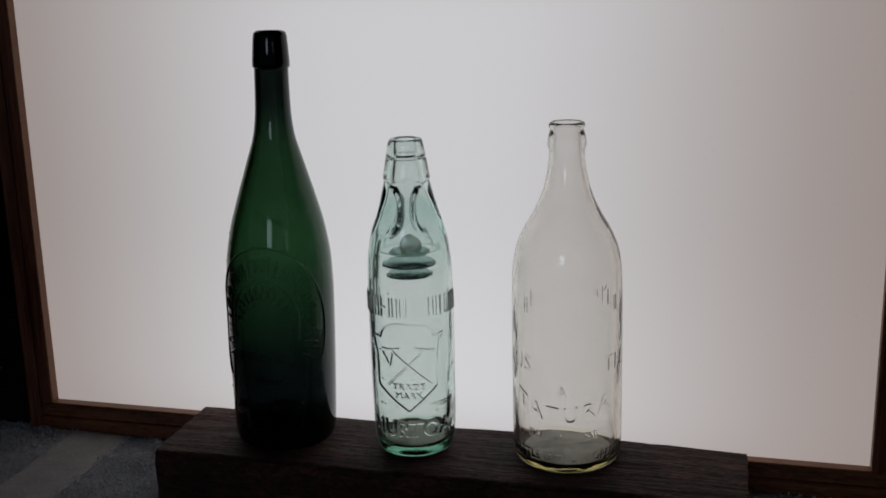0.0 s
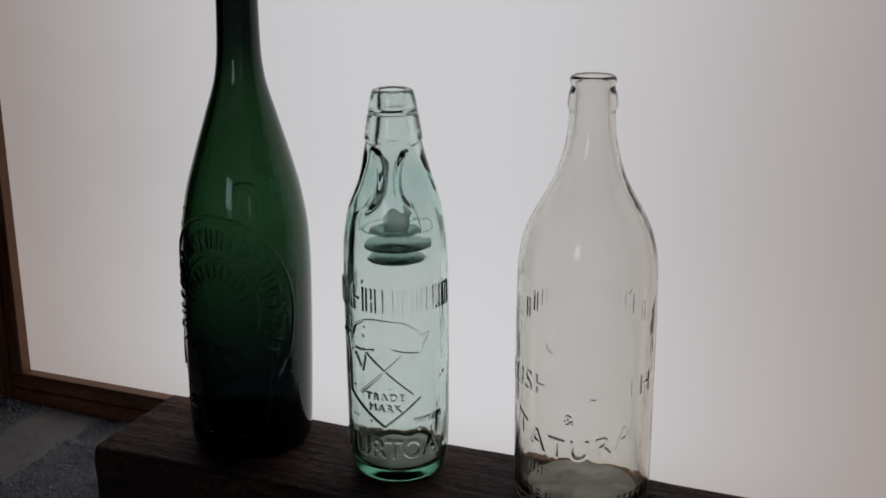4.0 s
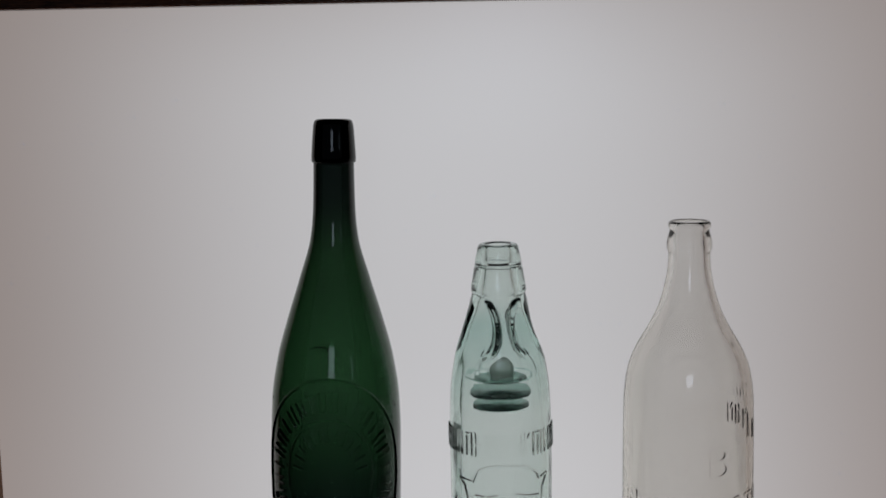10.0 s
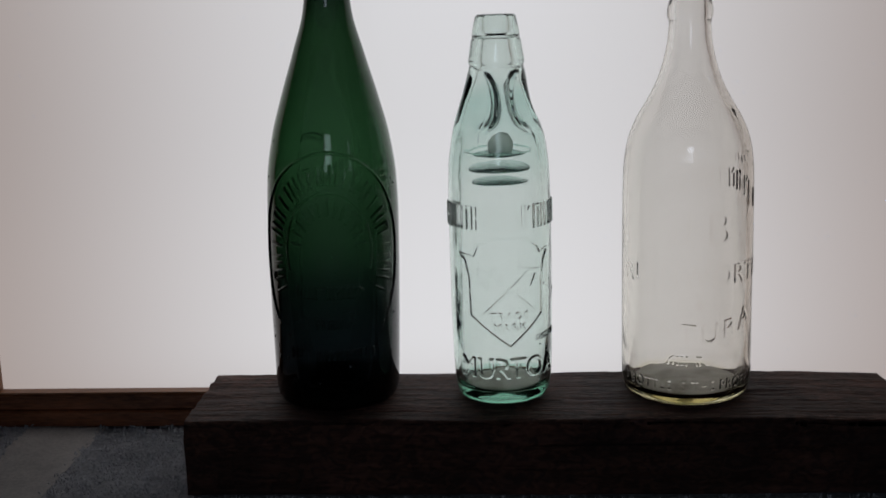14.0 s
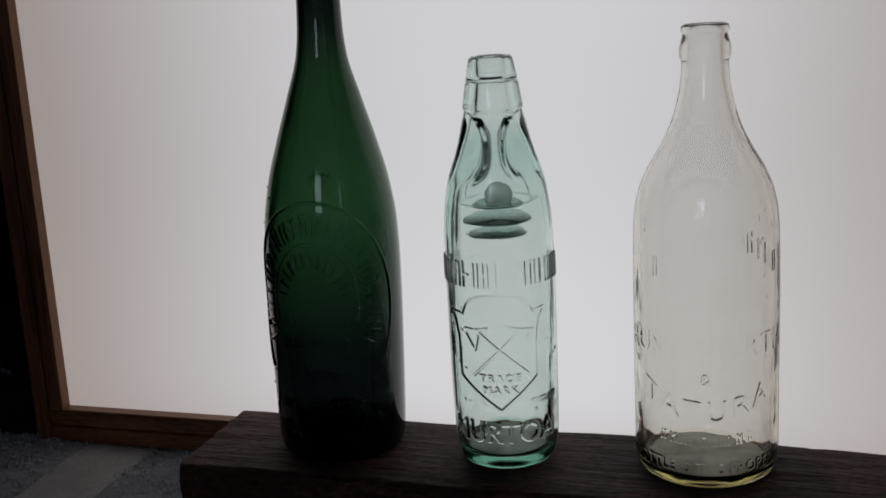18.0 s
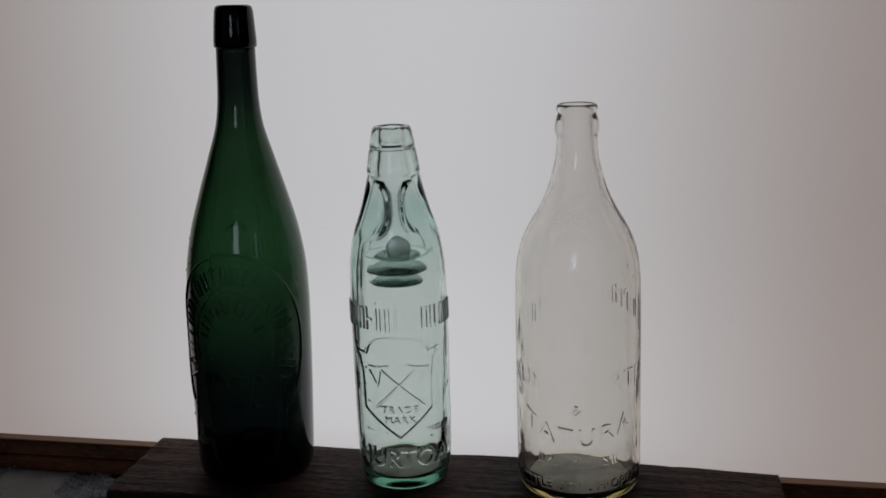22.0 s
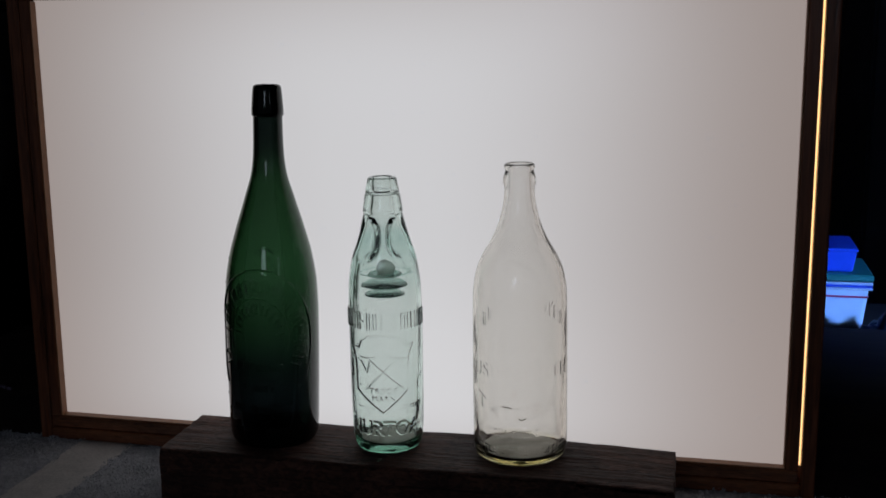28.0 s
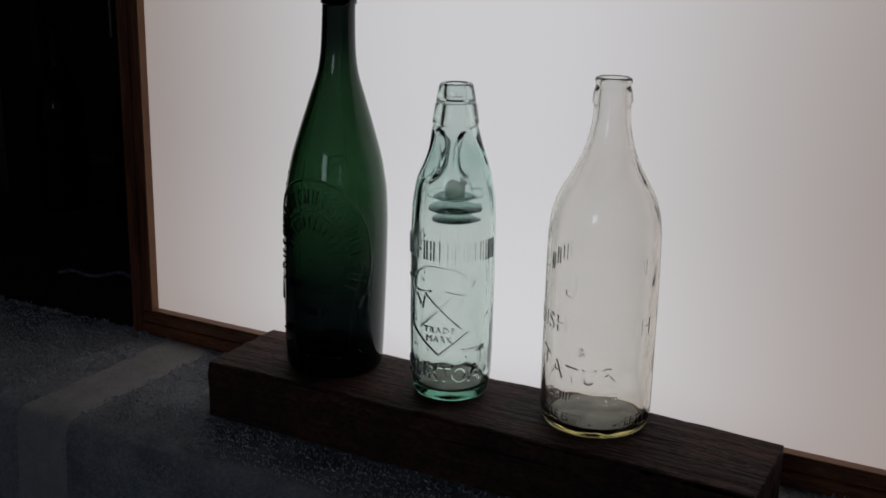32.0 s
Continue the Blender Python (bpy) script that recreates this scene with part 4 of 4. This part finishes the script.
# ---- clear bottle ----
def clear_bottle():
    t = thing("clear_bottle", "clear glass crown-seal soda bottle with faint raised lettering", "bottle", (0.2998, 0.0577, TOP - 0.0008), "", "", (0, -0.35, 0))
    outer = smooth_line([(0.0, 0.0325), (0.0008, 0.0345), (0.003, 0.0368), (0.007, 0.0382), (0.0115, 0.0386), (0.0232, 0.0387), (0.0478, 0.0387), (0.0963, 0.0386), (0.1344, 0.0381), (0.1438, 0.0374), (0.1555, 0.0352), (0.1672, 0.0305),
                         (0.1788, 0.0238), (0.1904, 0.0182), (0.2019, 0.0147), (0.2133, 0.0126), (0.2215, 0.0120)], 170)
    lip = smooth_line([(0.2222, 0.01215), (0.2230, 0.01215), (0.2238, 0.0124), (0.2250, 0.01285), (0.2268, 0.01315), (0.2290, 0.0131), (0.2318, 0.0126), (0.2345, 0.0119), (0.2361, 0.01145), (0.2368, 0.0114), (0.2374, 0.01175), (0.2382, 0.0121), (0.2394, 0.0123), (0.2406, 0.01205), (0.2414, 0.0114)], 44)
    lip += [(0.2418, 0.0107), (0.2417, 0.0100), (0.2412, 0.0093), (0.2403, 0.0088)]
    inner = [(0.2388, 0.0085), (0.2374, 0.0083), (0.226, 0.0083), (0.2133, 0.0090)] + [(z, r - 0.0035) for z, r in outer if 0.013 < z < 0.205][::-2]
    inner += [(0.0085, 0.0343), (0.0058, 0.0328), (0.0046, 0.029), (0.0060, 0.018), (0.0080, 0.008), (0.0086, 0.0)]
    foot = [(0.0046, 0.0), (0.0038, 0.010), (0.0018, 0.020), (0.0003, 0.0290), (0.0, 0.0308)]

    def work(w):
        w.strokes([[(x + 0.0074, y) for x, y in p] for p in bars(13, 0.0058, 0.0098, 0.1375, 31, -13.0)], 0.0012, 0.00062)
        w.strokes([[(x + 0.005, y) for x, y in p] for p in bars(9, 0.0062, 0.0030, 0.1490, 33, -6.0)], 0.0009, 0.0002)
        w.strokes([[(-0.0065, 0.1155), (-0.0065, 0.104), (-0.0090, 0.0990), (-0.0135, 0.1005), (-0.0140, 0.1035)], [(0.006, 0.1155), (0.006, 0.0985)], [(x + 0.0105, y) for x, y in oval(0.0045, 0.0040, 0.1115, 0, 360, 16)], [(x + 0.011, y) for x, y in oval(0.0050, 0.0045, 0.1030, 0, 360, 16)]], 0.0013, 0.0008)
        w.letters(text_triangles("RUSHWORTH", 0.0120, 0.0800, 1.12, 0.94), 0.00062)
        w.letters(text_triangles("&", 0.0065, 0.0630), 0.0009)
        w.letters(text_triangles("TATURA", 0.0118, 0.0455, 1.25, 1.0, 8.0), 0.00062)
        w.strokes(bars(9, 0.0058, 0.0046, 0.0290, 37, 2.0), 0.0009, 0.0002)
        w.letters(text_triangles("THIS BOTTLE IS THE PROPERTY", 0.0062, 0.0142, 1.1, 0.88) + np.array([-0.0067, 0.0]), 0.0007)
        seeds(w, 40, -0.04, 0.045, 0.10, 0.153, 12, 0.22)

    # worn only lowers the side letters here, shaped to suit the camera's view
    body(moulded(foot, outer, lip + inner, 0.0386, 3, work, low=0.006, high=0.154, pitch=0.00034, bore=len(lip), seam=0.2220, uneven=0.0007, shift=-0.0005, worn=0.62), CLEAR, t, "clear, slightly yellowed glass with raised capitals and plain strokes", "beaded crown-seal glass lip")
    floor_film(t, 0.0063, 0.0318, 0.0026, 5)


clear_bottle()

# ---- behind the light box ----
DARK = textured("dark_brown_shelf", (0.012, 0.009, 0.008), (0.03, 0.022, 0.018), 0.6, (0.2, 1, 1), 6, 0.3, 40)
SMOKE = glass("dim_jar_glass", [(0.0, (0.45, 0.5, 0.55)), (0.2, (0.6, 0.66, 0.72))], 0.04)
DARKGLASS = glass("dark_blue_glass", [(0.0, (0.10, 0.12, 0.17)), (0.2, (0.18, 0.21, 0.28))], 0.04)
BROWN = textured("brown_paper", (0.11, 0.075, 0.055), (0.19, 0.135, 0.10), 0.85, (1, 1, 1), 5, 0.6, 60, 0.004)
WHITE = textured("dull_white_plastic", (0.55, 0.56, 0.58), (0.66, 0.67, 0.69), 0.45, (1, 1, 1), 3, 0.1, 30)
GREY = textured("grey_cupboard_paint", (0.20, 0.20, 0.21), (0.27, 0.27, 0.28), 0.7, (1, 1, 1), 4, 0.15, 20)
PINK = textured("faded_mauve_cloth", (0.40, 0.32, 0.40), (0.55, 0.45, 0.55), 0.9, (1, 1, 0.3), 5, 0.5, 60, 0.003)
CLOTH = textured("white_cloth", (0.70, 0.69, 0.72), (0.82, 0.81, 0.83), 0.9, (1, 1, 0.3), 5, 0.5, 60, 0.003)
BLUE = textured("blue_plastic", (0.012, 0.05, 0.42), (0.02, 0.08, 0.55), 0.35, (1, 1, 1), 3, 0.1, 30)
TEAL = textured("green_plastic", (0.01, 0.12, 0.10), (0.02, 0.17, 0.13), 0.4, (1, 1, 1), 3, 0.1, 30)
TUB = textured("white_tub_plastic", (0.5, 0.56, 0.62), (0.6, 0.66, 0.72), 0.4, (1, 1, 1), 3, 0.1, 25)
REDLINE = material("red_stripe", (0.45, 0.03, 0.10), 0.4)
BLACKBAG = textured("black_bag_plastic", (0.008, 0.008, 0.010), (0.02, 0.02, 0.024), 0.3, (1, 1, 1), 5, 0.9, 30, 0.01)
STEEL = material("dull_steel", (0.35, 0.32, 0.30), 0.35, 1.0)
RUST = textured("rusty_metal", (0.05, 0.03, 0.02), (0.14, 0.085, 0.06), 0.5, (1, 1, 0.2), 5, 0.3, 50)
MAUVE = textured("grey_mauve_sleeve", (0.10, 0.085, 0.13), (0.17, 0.145, 0.20), 0.6, (1, 1, 1), 3, 0.2, 60)
NAVY = textured("blue_grey_cupboard", (0.035, 0.045, 0.075), (0.05, 0.062, 0.10), 0.6, (1, 1, 1), 4, 0.15, 15)


def shelf_unit():
    t = thing("shelf_unit", "dark wooden shelf unit standing behind the table", "shelf", (-0.15, 0.85, -0.76))
    part("shelf_board", box(-0.9, 0.72, -0.33, 0.3, 1.192, 1.214, 0.002), DARK, t)
    part("shelf_board", box(-0.9, 0.72, -0.05, 0.3, 0.72, 0.74, 0.002), DARK, t)
    for x in (-0.9, 0.70):
        for y in (-0.05, 0.28):
            part("post", box(x, x + 0.02, y, y + 0.02, 0, 1.192), DARK, t)


shelf_unit()
SHELF = 0.4541


def jar(name, label, x, y, r, high, m, neck=0.7, z=SHELF):
    t = thing(name, label, "jar", (x, y, z), "glassware on the shelf")
    line = [(0.0, 0.0), (0.0, r * 0.9), (0.004, r), (high * 0.7, r), (high * 0.82, r * 0.93), (high * 0.9, r * neck), (high * 0.93, r * neck), (high * 0.935, r * neck * 1.1), (high, r * neck * 1.1), (high, r * neck * 0.9),
            (high * 0.9, r * neck * 0.88), (high * 0.8, r * 0.84), (high * 0.68, r * 0.9), (0.01, r * 0.9), (0.006, r * 0.8), (0.006, 0.0)]
    part("jar_body", lathe(line, 48), m, t, "", True)
    part("lid", lathe([(high + 0.0005, 0.0), (high + 0.0005, r * neck * 1.12), (high + 0.008, r * neck * 1.12), (high + 0.009, 0.0)], 32), STEEL, t, "dull metal lid", True)


jar("glass_jar", "dark glass jar on the shelf edge", 0.482, 0.80, 0.018, 0.13, DARKGLASS, 0.6)


def tray():
    t = thing("storage_tray", "black open storage tray with papers in it", "tray", (-0.294, 0.80, SHELF))
    bm = box(-0.034, 0.034, -0.05, 0.05, 0.0, 0.003)
    for a in ((-0.034, -0.031, -0.05, 0.05), (0.031, 0.034, -0.05, 0.05), (-0.031, 0.031, -0.05, -0.047), (-0.031, 0.031, 0.047, 0.05)):
        box(*a, 0.003, 0.042, 0, bm)
    part("tray_body", bm, DARK, t)
    for x in (-0.027, 0.022):
        p = part("paper", box(x - 0.004, x + 0.004, -0.03, 0.03, 0.003, 0.09), WHITE, t, "dull white paper edge")
        p.rotation_euler = (0, radians(2 if x > 0 else -1), 0)


tray()


def small_box(name, label, x, y, wide, deep, high, m, turn=0):
    t = thing(name, label, "box", (x, y, SHELF), "boxes on the shelf", "", (0, 0, turn))
    part("box_body", box(-wide / 2, wide / 2, -deep / 2, deep / 2, 0, high, 0.0015), m, t)
    part("box_lid", box(-wide / 2 - 0.001, wide / 2 + 0.001, -deep / 2 - 0.001, deep / 2 + 0.001, high + 0.0004, high + 0.008, 0.0012), m, t)


small_box("cardboard_box", "small dark brown cardboard box on the shelf", -0.222, 0.84, 0.05, 0.06, 0.052, BROWN, 8)
small_box("cardboard_box", "low dark brown cardboard box on the shelf", -0.172, 0.76, 0.045, 0.05, 0.034, BROWN, -5)


def paper_heap():
    t = thing("crumpled_paper_bag", "crumpled brown paper bag lying on a back shelf", "paper bag", (-0.215, 2.60, 0.5042))
    bm = bmesh.new()
    bmesh.ops.create_icosphere(bm, subdivisions=5, radius=1)
    for v in bm.verts:
        x, y, z = v.co
        peak = 0.040 * math.exp(-(((x + 0.35) / 0.42) ** 2)) + 0.018 * max(0.0, 1 - abs(x))
        n = noise.noise(Vector((x * 2.5, y * 2.5, z * 2.5)))
        v.co = (x * 0.215, y * 0.11 * (1 + 0.2 * n), max(0.0, z) * peak * 2.5 * (1 + 0.16 * n))
    part("bag", bm, BROWN, t, "", True)


paper_heap()


def post():
    t = thing("metal_upright", "thin rusty brown metal upright standing on the floor", "upright", (-0.170, 4.2, -0.76))
    bm = bmesh.new()
    for a in ((-0.029, -0.023, -0.029, 0.029), (0.023, 0.029, -0.029, 0.029), (-0.023, 0.023, 0.023, 0.029)):
        box(*a, 0.0, 2.655, 0, bm)
    part("channel", bm, RUST, t)
    part("foot_plate", box(-0.05, 0.05, -0.05, 0.05, 0.0, 0.004), RUST, t)


post()


def card():
    t = thing("paper_card", "bent white paper card lying on the shelf", "card", (0.345, 0.56, SHELF))
    bm = bmesh.new()
    n = 14
    rows = [[bm.verts.new((0.05 * (i / n * 2 - 1), y, 0.0006 + 0.014 * max(0.0, 0.4 - i / n) ** 1.3 * 2)) for i in range(n + 1)] for y in (-0.02, 0.02)]
    for i in range(n):
        bm.faces.new((rows[0][i], rows[0][i + 1], rows[1][i + 1], rows[1][i]))
    bmesh.ops.solidify(bm, geom=bm.faces, thickness=0.0005)
    part("sheet", bm, WHITE, t)


card()


def hanging_cloth(name, label, x, wide, m, seed):
    t = thing(name, label, "cloth", (x, 4.2, 0.617), "cloths on the hanging rail")
    bm = bmesh.new()
    nx, nz = 24, 20
    g = [[bm.verts.new((wide * (i / nx - 0.5) * (1 - 0.12 * j / nz), 0.003 * math.sin(i * 0.55 + seed) * (1 - 0.5 * j / nz) + 0.003 * noise.noise(Vector((i * 0.4, j * 0.3, seed))), 0.40 * j / nz)) for j in range(nz + 1)] for i in range(nx + 1)]
    for i in range(nx):
        for j in range(nz):
            bm.faces.new((g[i][j], g[i + 1][j], g[i + 1][j + 1], g[i][j + 1]))
    bmesh.ops.solidify(bm, geom=bm.faces, thickness=0.0015)
    part("fabric", bm, m, t, "", True)


hanging_cloth("hanging_cloth", "faded mauve cloth hanging from a rail", 0.140, 0.080, PINK, 1)
hanging_cloth("hanging_cloth", "dull white cloth hanging from a rail", 0.294, 0.050, CLOTH, 4)
# dark sheet put where there is only a dim gap between the cloths
hanging_cloth("hanging_cloth", "dark sheet standing in for the dim gap between two cloths", 0.222, 0.066, NAVY, 7)
rail = thing("hanging_rail", "dull steel rail carrying cloths, hung from the ceiling", "rail", (0.0, 4.2, 1.017))
part("bar", box(0.12, 0.50, -0.005, 0.005, 0.0, 0.008, 0.002), STEEL, rail)
for bx in (0.13, 0.49):
    part("hanger", box(bx - 0.004, bx + 0.004, -0.004, 0.004, 0.0082, 0.8828, 0.001), STEEL, rail)


def back_shelf():
    t = thing("back_shelf", "dark wooden shelf standing farther back in the shed", "shelf", (-0.20, 2.60, -0.76))
    part("shelf_board", box(-0.85, 0.75, -0.18, 0.18, 1.242, 1.264, 0.002), DARK, t)
    for x in (-0.85, 0.73):
        part("side_panel", box(x, x + 0.02, -0.18, 0.18, 0.0, 1.242), DARK, t)


back_shelf()
for jx, jr, jh, jm, jn, jl in ((-0.640, 0.050, 0.26, SMOKE, 0.8, "tall dim clear glass jar on the back shelf"), (-0.443, 0.015, 0.15, SMOKE, 0.5, "thin dim glass jar beside a wire stand"),
                               (-0.815, 0.030, 0.20, DARKGLASS, 0.7, "dark glass jar on the back shelf"), (-0.725, 0.022, 0.18, DARKGLASS, 0.7, "narrow dark glass jar on the back shelf")):
    jar("glass_jar", jl, jx, 2.60, jr, jh, jm, jn, 0.5042)


def wire_stand():
    t = thing("wire_stand", "thin pale wire stand on a flat foot", "stand", (-0.482, 2.52, 0.5042))
    part("foot", box(-0.052, 0.020, -0.02, 0.02, 0.0, 0.005, 0.001), STEEL, t)
    part("upright", box(-0.003, 0.003, -0.003, 0.003, 0.0052, 0.30, 0.001), STEEL, t)


wire_stand()


def cupboard(name, label, x0, x1, y0, y1, z1, m):
    t = thing(name, label, "cupboard", ((x0 + x1) / 2, (y0 + y1) / 2, -0.76))
    w, d = (x1 - x0) / 2, (y1 - y0) / 2
    part("carcass", box(-w, w, -d, d, 0.0, z1 + 0.76, 0.004), m, t)
    for s in (-1, 1):
        door = part("door", box(min(0.004 * s, s * (w - 0.006)), max(0.004 * s, s * (w - 0.006)), -d - 0.018, -d - 0.0005, 0.05, z1 + 0.75, 0.003), m, t)
        part("handle", box(s * 0.03 - 0.006, s * 0.03 + 0.006, -d - 0.034, -d - 0.0185, 0.85, 0.97, 0.003), STEEL, door)


# the first is added before the lit wall, where only shade is known
cupboard("tall_cupboard", "tall dark cupboard added to keep the far left in shade", -2.0, -1.058, 1.55, 2.1, 1.5, DARK)
cupboard("tall_cupboard", "tall grey painted cupboard against the wall", -1.05, -0.69, 1.60, 2.1, 1.5, GREY)
cupboard("tall_cupboard", "tall blue-grey painted cupboard against the wall", 0.80, 1.75, 1.85, 2.4, 1.55, NAVY)


# ---- beside the light box ----
def side_bench():
    t = thing("side_bench", "dark low bench standing behind the table", "bench", (0.78, 1.14, -0.76))
    part("bench_top", box(-0.34, 0.34, -0.2, 0.2, 0.612, 0.64, 0.003), DARK, t)
    for x in (-0.3, 0.3):
        for y in (-0.16, 0.16):
            part("leg", box(x - 0.02, x + 0.02, y - 0.02, y + 0.02, 0, 0.612), DARK, t)


side_bench()


def tapered(x0, x1, y0, y1, z0, z1, grow, bevel=0.006):
    bm = box(x0, x1, y0, y1, z0, z1, bevel, None, 2)
    cx, cy = (x0 + x1) / 2, (y0 + y1) / 2
    for v in bm.verts:
        k = 1 + grow * (v.co.z - z1) / (z1 - z0)
        v.co.x, v.co.y = cx + (v.co.x - cx) * k, cy + (v.co.y - cy) * k
    return bm


def tub():
    t = thing("plastic_tub", "white plastic tub with a red stripe and a green lid", "tub", (0.625, 1.17, -0.1198))
    part("tub_body", tapered(-0.09, 0.094, -0.07, 0.07, 0.0, 0.092, 0.10), TUB, t)
    part("stripe", tapered(-0.0885, 0.0925, -0.0707, 0.0685, 0.0645, 0.0675, 0.003, 0.0004), REDLINE, t, "thin red stripe")
    for i in range(3):
        z = 0.078 + i * 0.0045
        part("rim", box(-0.094, 0.098, -0.074, 0.074, z, z + 0.0035, 0.0015), BLUE if i == 1 else TUB, t)
    part("lid", box(-0.095, 0.099, -0.075, 0.075, 0.0922, 0.104, 0.003), TEAL, t, "green plastic lid")


tub()


def blue_crate():
    t = thing("blue_plastic_box", "bright blue plastic box stacked on a white tub", "box", (0.612, 1.17, -0.0157))
    bm = tapered(-0.085, 0.085, -0.06, 0.06, 0.0, 0.040, 0.06, 0.005)
    part("box_body", bm, BLUE, t)
    part("rim", box(-0.0865, 0.0865, -0.0615, 0.0615, 0.0354, 0.0414, 0.0018), BLUE, t)


blue_crate()


def bag():
    t = thing("black_plastic_bag", "crumpled black plastic bag on the bench", "bag", (0.742, 1.02, -0.1204))
    bm = bmesh.new()
    bmesh.ops.create_icosphere(bm, subdivisions=4, radius=1)
    for v in bm.verts:
        x, y, z = v.co
        n = 1 + 0.35 * noise.noise(Vector((x * 2, y * 2, z * 2))) + 0.15 * noise.noise(Vector((x * 6, y * 6, z * 6)))
        v.co = (x * 0.045 * n, y * 0.04 * n, max(0.0, z + 0.25) * 0.045 * n)
    part("bag", bm, BLACKBAG, t, "", True)


bag()


def dark_bottle(x, y, r, high, label):
    t = thing("dark_bottle", label, "bottle", (x, y, -0.0082), "dark bottles on the table")
    line = smooth_line([(0.0, r * 0.92), (0.004, r), (high * 0.55, r), (high * 0.72, r * 0.6), (high * 0.8, r * 0.36), (high * 0.96, r * 0.33)], 40)
    inner = [(z, q * 0.85) for z, q in line if z > 0.01][::-2]
    part("glass_body", lathe([(0.004, 0.0), (0.0, r * 0.8)] + line + [(high * 0.962, r * 0.28)] + inner + [(0.01, 0.0)], 48), DARKGLASS, t, "", True)
    part("lip", ring_solid([(high * 0.963, r * 0.29), (high * 0.963, r * 0.38), (high * 0.975, r * 0.41), (high * 0.995, r * 0.4), (high, r * 0.36), (high, r * 0.29)], 40), DARKGLASS, t, "rounded dark glass lip", True)


for bx, by, br, bh in ((-0.50, 0.47, 0.033, 0.24), (-0.455, 0.54, 0.03, 0.21), (-0.57, 0.56, 0.036, 0.27), (-0.40, 0.50, 0.028, 0.19), (-0.63, 0.46, 0.034, 0.25)):
    dark_bottle(bx, by, br, bh, "dark glass bottle standing in shade on the table")


def grey_jug():
    t = thing("plastic_jug", "dark plastic jug on the table in shade", "jug", (-0.60, 0.66, -0.0082), "", "", (0, 0, 25))
    line = [(0.0, 0.0), (0.0, 0.046), (0.004, 0.05), (0.26, 0.056), (0.33, 0.05), (0.355, 0.052), (0.355, 0.048), (0.33, 0.046), (0.26, 0.052), (0.01, 0.046), (0.008, 0.0)]
    part("jug_body", lathe(line, 48), DARK, t, "", True)
    bm = bmesh.new()
    pts = [(0.05 + 0.035 * math.sin(math.pi * i / 12), 0.31 - 0.15 * i / 12) for i in range(13)]
    for (a, b), (c, d) in zip(pts, pts[1:]):
        m = Matrix.Translation(((a + c) / 2, 0, (b + d) / 2)) @ Vector((c - a, 0, d - b)).to_track_quat("Z", "Y").to_matrix().to_4x4()
        bmesh.ops.create_cone(bm, segments=10, radius1=0.006, radius2=0.006, depth=math.hypot(c - a, d - b) * 1.25, cap_ends=True, matrix=m)
    part("handle", bm, WHITE, t, "curved pale handle", True)


grey_jug()


def cord():
    t = thing("power_cord", "dull mauve-grey thin cord lying loose on the table", "cord", (-0.340, 0.228, -0.0010))
    bm = bmesh.new()
    pts = [Vector((-0.045 + 0.007 * i, 0.008 * math.sin(i * 0.9) + 0.003 * i - 0.016, 0.001 * math.sin(i * 1.7) + 0.001)) for i in range(12)]
    for p, q in zip(pts, pts[1:]):
        m = Matrix.Translation((p + q) / 2) @ (q - p).to_track_quat("Z", "Y").to_matrix().to_4x4()
        bmesh.ops.create_cone(bm, segments=8, radius1=0.0022, radius2=0.0022, depth=(q - p).length * 1.2, cap_ends=True, matrix=m)
    part("wire", bm, MAUVE, t, "", True)


cord()


def shelf_tag(x, w):
    t = thing("paper_tag", "small dull grey paper tag on the shelf edge", "tag", (x, 0.5192, 0.4335), "tags on the shelf edge")
    part("tag_sheet", box(-w / 2, w / 2, -0.0006, 0.0006, 0.002, 0.018), GREY, t)


for tx, tw in ((-0.61, 0.022), (-0.575, 0.018), (-0.545, 0.02), (-0.515, 0.012)):
    shelf_tag(tx, tw)
